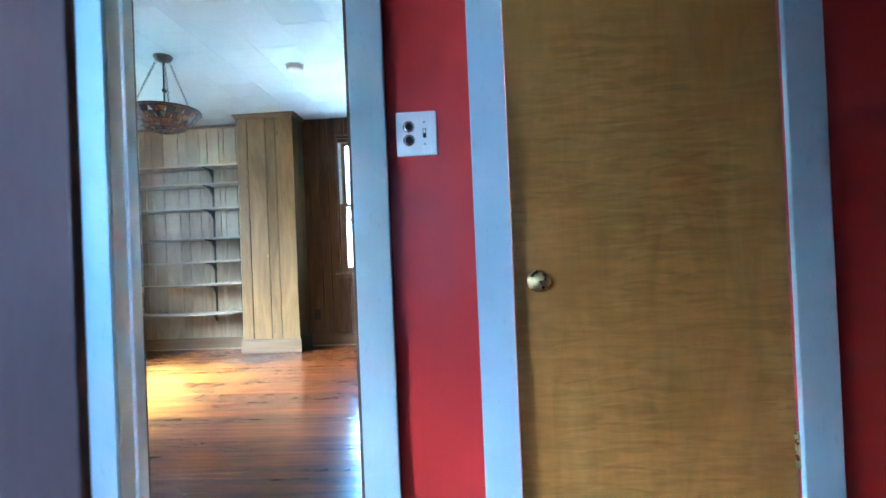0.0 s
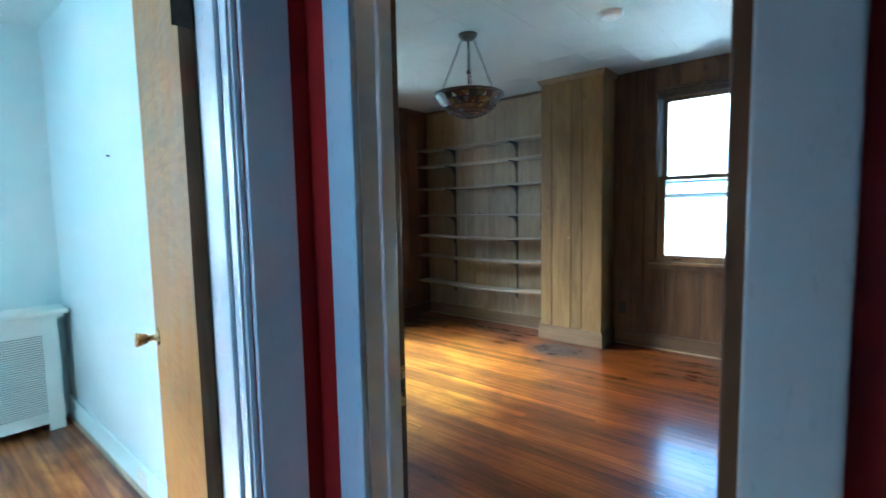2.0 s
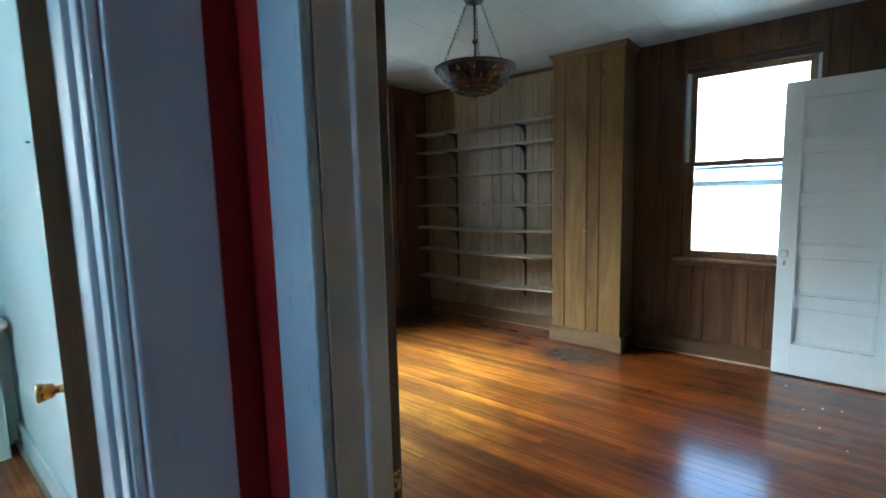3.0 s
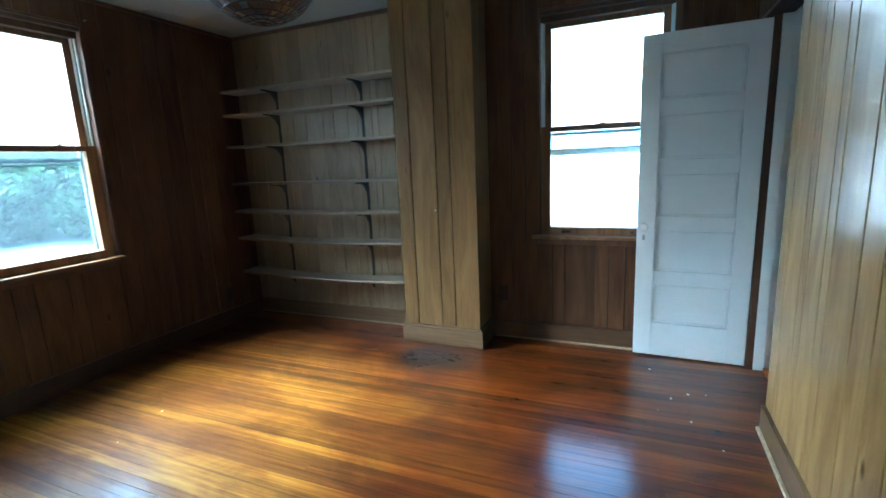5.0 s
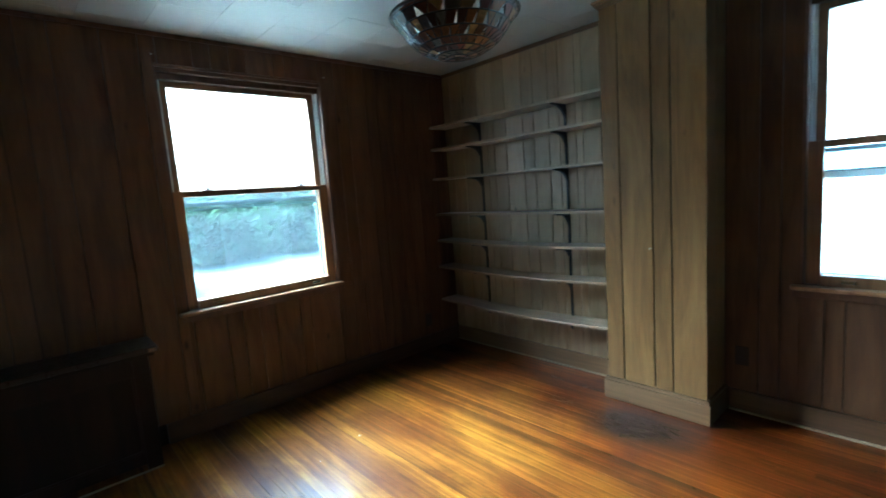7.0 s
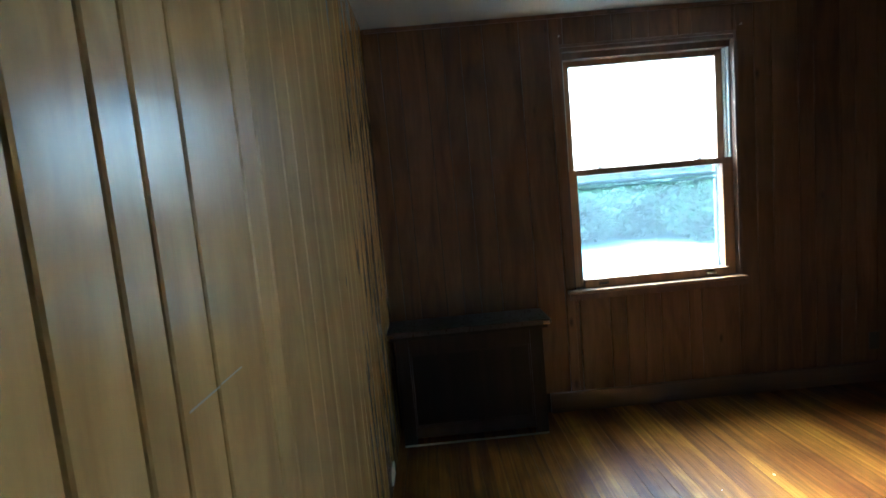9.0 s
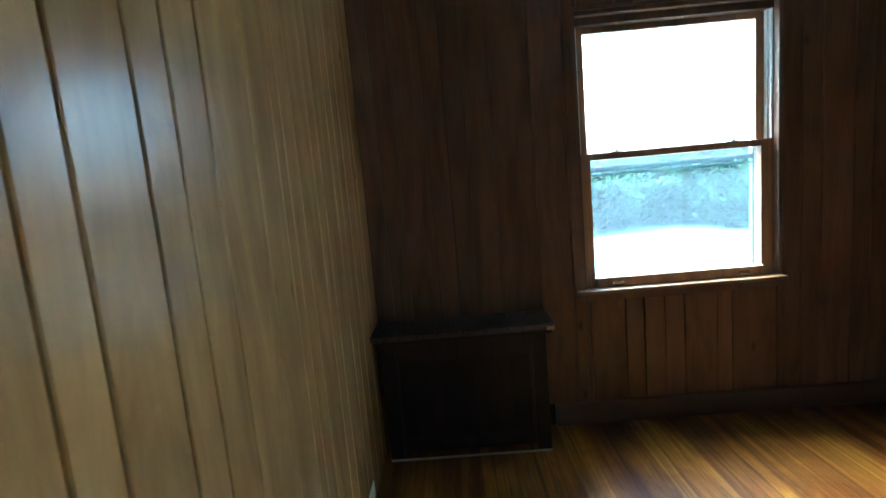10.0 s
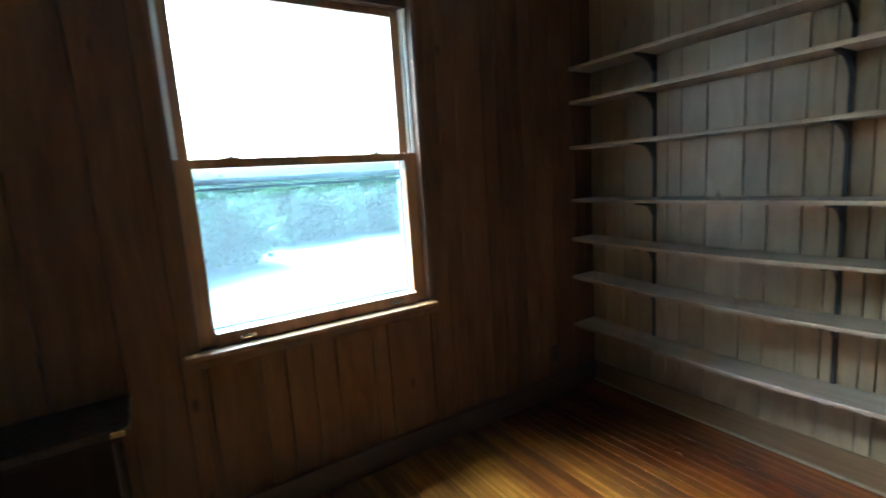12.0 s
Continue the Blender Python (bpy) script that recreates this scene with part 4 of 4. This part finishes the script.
for j, ((ra, da), (rb, db)) in enumerate(zip(rings, rings[1:])):
    n = (36, 24, 34, 32, 26, 20, 14, 8)[j]
    for i in range(n):
        a0, a1 = math.tau * (i + 0.5 * (j % 2)) / n, math.tau * (i + 1 + 0.5 * (j % 2)) / n
        g = 0.006
        jog = (1.1 if j > 0 else 0.25) * (a1 - a0) * (rnd.random() - 0.5)
        def at(r, dep, a, off=0.0):
            return ((RR * r - off) * math.cos(a), (RR * r - off) * math.sin(a), RIM - dep)
        ia, ib = a0 + g, a1 - g
        q = [at(ra, da + 0.002, ia), at(ra, da + 0.002, ib), at(rb, db - 0.002, ib + jog), at(rb, db - 0.002, ia + jog)]
        q2 = [(x * 0.985, y * 0.985, z + 0.003) for x, y, z in q]
        solid(q + q2, [(3, 2, 1, 0), (4, 5, 6, 7), (0, 1, 5, 4), (1, 2, 6, 5), (2, 3, 7, 6), (3, 0, 4, 7)], "glass_piece", ARTGLASS, lamp)
        t = tube([at(ra, da, a0), at(rb, db, a0 + jog)], 0.0022, 4)
        me = bpy.data.meshes.new("tmp")
        t.to_mesh(me)
        t.free()
        lead.from_mesh(me)
        bpy.data.meshes.remove(me)
    t = tube([at(rb, db, math.tau * i / 32) for i in range(32)], 0.003, 4, True)
    me = bpy.data.meshes.new("tmp")
    t.to_mesh(me)
    t.free()
    lead.from_mesh(me)
    bpy.data.meshes.remove(me)
bowl = part("bowl_leading", lead, BLACK, lamp, "dark lead lines between the glass")
for piece in [c for c in lamp.children if c.name.startswith("glass_piece")]:
    piece.parent = bowl
part("finial", lathe([(0, RIM - 0.165), (0.010, RIM - 0.160), (0.018, RIM - 0.150), (0.024, RIM - 0.146), (0, RIM - 0.144)], 14), BRONZE, lamp, "", True)
for k in range(3):
    a = math.tau * k / 3 + radians(190)
    p0 = Vector((0.05 * math.cos(a), 0.05 * math.sin(a), TOP - 0.03))
    p1 = Vector((RR * math.cos(a), RR * math.sin(a), RIM + 0.006))
    bm = bmesh.new()
    n = 17
    d = (p1 - p0) / n
    side = d.cross(Vector((0, 0, 1))).normalized()
    up = d.cross(side).normalized()
    for i in range(n):
        c = p0 + d * (i + 0.5)
        w = side if i % 2 else up
        loop = [c + d * 0.62 * math.cos(math.tau * s / 10) + w * 0.0075 * math.sin(math.tau * s / 10) for s in range(10)]
        t = tube(loop, 0.0019, 4, True)
        me = bpy.data.meshes.new("tmp")
        t.to_mesh(me)
        t.free()
        bm.from_mesh(me)
        bpy.data.meshes.remove(me)
    part("chain", bm, BRONZE, lamp, "dark link chain")

det = root("smoke_detector", "small round white ceiling detector", "smoke detector", m=pose(-1.07, 3.84, TOP))
part("base", lathe([(0, 0), (0.075, 0), (0.075, -0.008), (0, -0.008)], 28), PLATE, det)
part("cap", lathe([(0.068, -0.008), (0.066, -0.024), (0.050, -0.032), (0, -0.033)], 28), PLATE, det, "", True)


# ---- small things ----
part("scratch", boxes([(-1.60, -1.519, SY + 0.0002, SY + 0.0006, 1.1835, 1.1865), (-1.674, -1.604, SY + 0.0002, SY + 0.0006, 1.185, 1.1875)]), SHOE, wall_south, "pale scratch in the varnish")
for x, y, s in ((-0.42, 4.93, 0.018), (-0.32, 4.58, 0.012), (-0.23, 4.655, 0.014), (-0.39, 4.43, 0.010), (-0.24, 4.36, 0.012), (-0.14, 4.675, 0.016), (-0.13, 4.15, 0.010), (-2.93, 3.26, 0.010), (-3.0, 3.555, 0.012)):
    bm = bmesh.new()
    h = 0.3 * s
    vs = [bm.verts.new((s * math.cos(a) * (0.6 + 0.4 * math.sin(7 * a + x * 50)), s * 0.7 * math.sin(a) * (0.7 + 0.3 * math.cos(5 * a + y * 40)), 0.0)) for a in [math.tau * k / 7 for k in range(7)]]
    tip = bm.verts.new((0.1 * s, 0, h))
    bm.faces.new(vs[::-1])
    for k in range(7):
        bm.faces.new((vs[k], vs[(k + 1) % 7], tip))
    chip = part("plaster_chip", bm, DUST)
    chip.matrix_world = pose(x, y, 0.0005, 0, 0, 300 * x)
    tagged(chip, "small pale plaster chip on the wooden floor", "debris", "floor debris")
for m in (pose(-1.83, CHY, 1.0, 90), pose(WX, 4.025, 2.32, 0, 90), pose(WX, 2.918, 2.335, 0, 90)):
    n = part("nail", lathe([(0, 0), (0.0025, 0), (0.0025, 0.016), (0.005, 0.016), (0.005, 0.018), (0, 0.018)], 8), STEEL)
    n.matrix_world = m
    tagged(n, "small bent metal nail in the brown panelling", "nail", "panelling nails")

# ---- outside ----
GROUND = -3.1
GRASS = painted("sunlit_pale_ground", (0.36, 0.36, 0.32), 0.9, (0.8, 0.85, 0.75), 0.6, 0.3, 0.1)
gm = bmesh.new()
bmesh.ops.create_grid(gm, x_segments=40, y_segments=40, size=1500)
gm.transform(pose(0, 0, GROUND))
tagged(part("ground", gm, GRASS), "pale open ground around the house", "ground", kind="structure")
def leaf_material():
    """Leaves that pass some light, each with a green of its own."""
    m, nt, b = base("leaf_green", 0.5)
    geo = nt.nodes.new("ShaderNodeNewGeometry")
    col = ramp(nt, geo.outputs["Random Per Island"], [(0.0, (0.030, 0.048, 0.022)), (0.5, (0.070, 0.100, 0.045)), (1.0, (0.130, 0.165, 0.085))])
    # Leaf masses darkened and brightened in the colour, as if shaded and lit.
    clump_shade = noise_tex(nt, coords(nt, (0.7, 0.7, 0.7)), 1, 3)
    col = mixc(nt, col, ramp(nt, clump_shade, [(0.42, (0.30, 0.34, 0.36)), (0.58, (1.5, 1.5, 1.4))]), 1.0, "MULTIPLY")
    lnk(nt, col, b.inputs["Base Color"])
    tl = nt.nodes.new("ShaderNodeBsdfTranslucent")
    lnk(nt, col, tl.inputs["Color"])
    mx = nt.nodes.new("ShaderNodeMixShader")
    mx.inputs[0].default_value = 0.6
    out = nt.nodes["Material Output"]
    lnk(nt, b.outputs[0], mx.inputs[1])
    lnk(nt, tl.outputs[0], mx.inputs[2])
    lnk(nt, mx.outputs[0], out.inputs[0])
    return m


LEAF = leaf_material()
BARK = wood("grey_bark", ((0.05, 0.04, 0.03), (0.09, 0.075, 0.06), (0.13, 0.11, 0.09)), 2, 0.9)


def make_tree(seed, height, spread, leaves):
    """A tapered trunk with forked limbs and a crown of many small leaf clumps."""
    r = random.Random(seed)
    t = root("tree", "broad leafy green tree standing on pale ground", "tree", "trees beyond the window")
    fork = height * 0.22
    part("trunk", tube([(0, 0, 0), (0.05, 0.02, fork * 0.5), (0.0, 0.08, fork), (0.1, 0.0, height * 0.6), (0.0, 0.1, height * 0.85)], [0.28, 0.22, 0.19, 0.12, 0.04], 8), BARK, t)
    tips = []
    for i in range(11):
        a = math.tau * i / 11 + r.uniform(-0.3, 0.3)
        z0 = fork * r.uniform(0.8, 1.6)
        reach = spread * r.uniform(0.55, 1.0)
        z1 = height * r.uniform(0.28, 0.9)
        p = [(0, 0, z0), (reach * 0.45 * math.cos(a), reach * 0.45 * math.sin(a), z0 + (z1 - z0) * 0.6), (reach * math.cos(a + 0.2), reach * math.sin(a + 0.2), z1)]
        part("limb", tube(p, [0.10, 0.065, 0.02], 6), BARK, t)
        tips += [(p[1], 1.1), (p[2], 1.5)]
    for _ in range(46):
        a, u = r.uniform(0, math.tau), r.uniform(-0.85, 1.0)
        ring = math.sqrt(1 - u * u) * r.uniform(0.75, 1.0)
        tips.append(((ring * spread * 0.85 * math.cos(a), ring * spread * 0.85 * math.sin(a), height * (0.52 + 0.42 * u)), r.uniform(0.9, 1.7)))
    vs, fs = [], []
    for _ in range(leaves):
        c, rad = r.choice(tips)
        u = Vector((r.gauss(0, 1), r.gauss(0, 1), r.gauss(0, 0.75))).normalized() * rad * r.uniform(0.55, 1.05) * (0.8 + 0.2 * r.random())
        o = Vector(c) + u
        d = (Vector((r.gauss(0, 1), r.gauss(0, 1), r.gauss(0, 0.6))).normalized() + 0.6 * u.normalized()) * r.uniform(0.28, 0.60)
        e = d.orthogonal().normalized() * r.uniform(0.13, 0.26)
        k = len(vs)
        vs += [tuple(o), tuple(o + d * 0.5 + e), tuple(o + d), tuple(o + d * 0.5 - e)]
        fs.append((k, k + 1, k + 2, k + 3))
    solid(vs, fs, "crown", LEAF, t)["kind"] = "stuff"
    return t


tree = make_tree(3, 4.1, 4.6, 7500)
tree.matrix_world = pose(-32.5, 4.2, GROUND)
tree2 = make_tree(8, 4.2, 4.8, 7500)
tree2.matrix_world = pose(-43, 13.5, GROUND)
for src, x, y, s, rz in ((tree, -39, -4, 1.1, 80), (tree2, -44, 22.5, 1.1, 30), (tree, -36, 25.5, 0.95, 200), (tree2, -46, 4, 1.1, 140), (tree, -52, 18, 1.3, 300), (tree2, -60, 8, 1.4, 220), (tree, -52, 34, 1.3, 20), (tree2, -46, -16, 1.2, 10), (tree2, -38, 35, 1.1, 60), (tree, -60, -8, 1.5, 120)):
    c = copy_thing(src, pose(x, y, GROUND, 0, 0, rz))
    c.scale = (s, s, 0.5 + 0.5 * s)

SIDING = painted("white_clapboard", (0.80, 0.80, 0.79), 0.6, (0.9, 0.92, 0.94), 0.4)
tagged(part("wall_lower_storey", box(WX - 0.2, 1.5, -1.8, NY + 0.23, GROUND, -0.25), SIDING), "plain white lower storey of the house", "wall", kind="structure")



def neighbour_house(x0, x1, y0, y1, eave):
    """A white clapboard house with an eave and a pitched roof."""
    h = root("house", "white clapboard neighbouring house with a low eave", "house", m=pose((x0 + x1) / 2, (y0 + y1) / 2, GROUND))
    w, d, e = (x1 - x0) / 2, (y1 - y0) / 2, eave - GROUND
    part("wall", box(-w, w, -d, d, 0, e), SIDING, h)
    bm = bmesh.new()
    z = 0.3
    while z < e - 0.12:
        vs = [bm.verts.new(p) for p in ((-w, -d - 0.016, z), (w, -d - 0.016, z), (w, -d - 0.004, z + 0.115), (-w, -d - 0.004, z + 0.115), (-w, -d - 0.001, z), (w, -d - 0.001, z))]
        bm.faces.new(vs[0:4])
        bm.faces.new((vs[4], vs[5], vs[1], vs[0]))
        z += 0.115
    part("clapboards", bm, SIDING, h, "overlapping white clapboards")["kind"] = "stuff"
    part("fascia", box(-w - 0.3, w + 0.3, -d - 0.32, -d - 0.29, e - 0.14, e + 0.02, 0.004), SIDING, h)
    part("gutter", tube([(-w - 0.3, -d - 0.35, e - 0.03), (w + 0.3, -d - 0.35, e - 0.03)], 0.05, 8), ALU, h)
    bm = bmesh.new()
    for y in (-1, 1):
        vs = [bm.verts.new(p) for p in ((-w - 0.3, y * (d + 0.3), e), (w + 0.3, y * (d + 0.3), e), (w + 0.3, 0, e + d * 0.5), (-w - 0.3, 0, e + d * 0.5))]
        bm.faces.new(vs if y < 0 else vs[::-1])
    bm.normal_update()
    bmesh.ops.solidify(bm, geom=bm.faces[:], thickness=0.08)
    part("roof", bm, PLASTER, h, "grey shingle roof")
    return h


neighbour_house(-7.0, 4.0, 10.2, 17.0, 2.55)


# ---- pieces: floor boards ----
def boards(floor, x0, x1, y0, y1, width, mat, seed, skip=None):
    r = random.Random(seed)
    n = max(1, round((y1 - y0) / width))
    w = (y1 - y0) / n
    for j in range(n):
        x = x0
        a = y0 + j * w
        end = x0 + r.uniform(1.4, 7.0)
        while x < x1 - 0.01:
            end = min(end, x1)
            if x1 - end < 0.35:
                end = x1
            bar_piece("floorboard", "z", x + 0.0003, end - 0.0003, a + (0.0009 if r.random() < 0.22 else 0.0003), a + w - 0.0003, 0.0, -0.018, mat, floor, 0.0005)
            x, end = end, end + r.uniform(3.0, 5.5)


floor = tagged(part("floor", box(WX - 0.21, 0.2118, 1.6285, NY + 0.2, -0.2, -0.006), GAP), "glossy honey-orange strip wood floor with worn varnish", "floor", kind="structure")
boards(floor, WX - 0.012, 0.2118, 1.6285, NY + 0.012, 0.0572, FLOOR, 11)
floor_bed = tagged(part("floor_bedroom", box(BW - 0.05, -0.94, BS - 0.05, 1.59, -0.2, -0.006), GAP), "worn honey-orange strip wood bedroom floor", "floor", kind="structure")
boards(floor_bed, BW, -0.94, 0.2, BN, 0.0572, FLOOR2, 12)
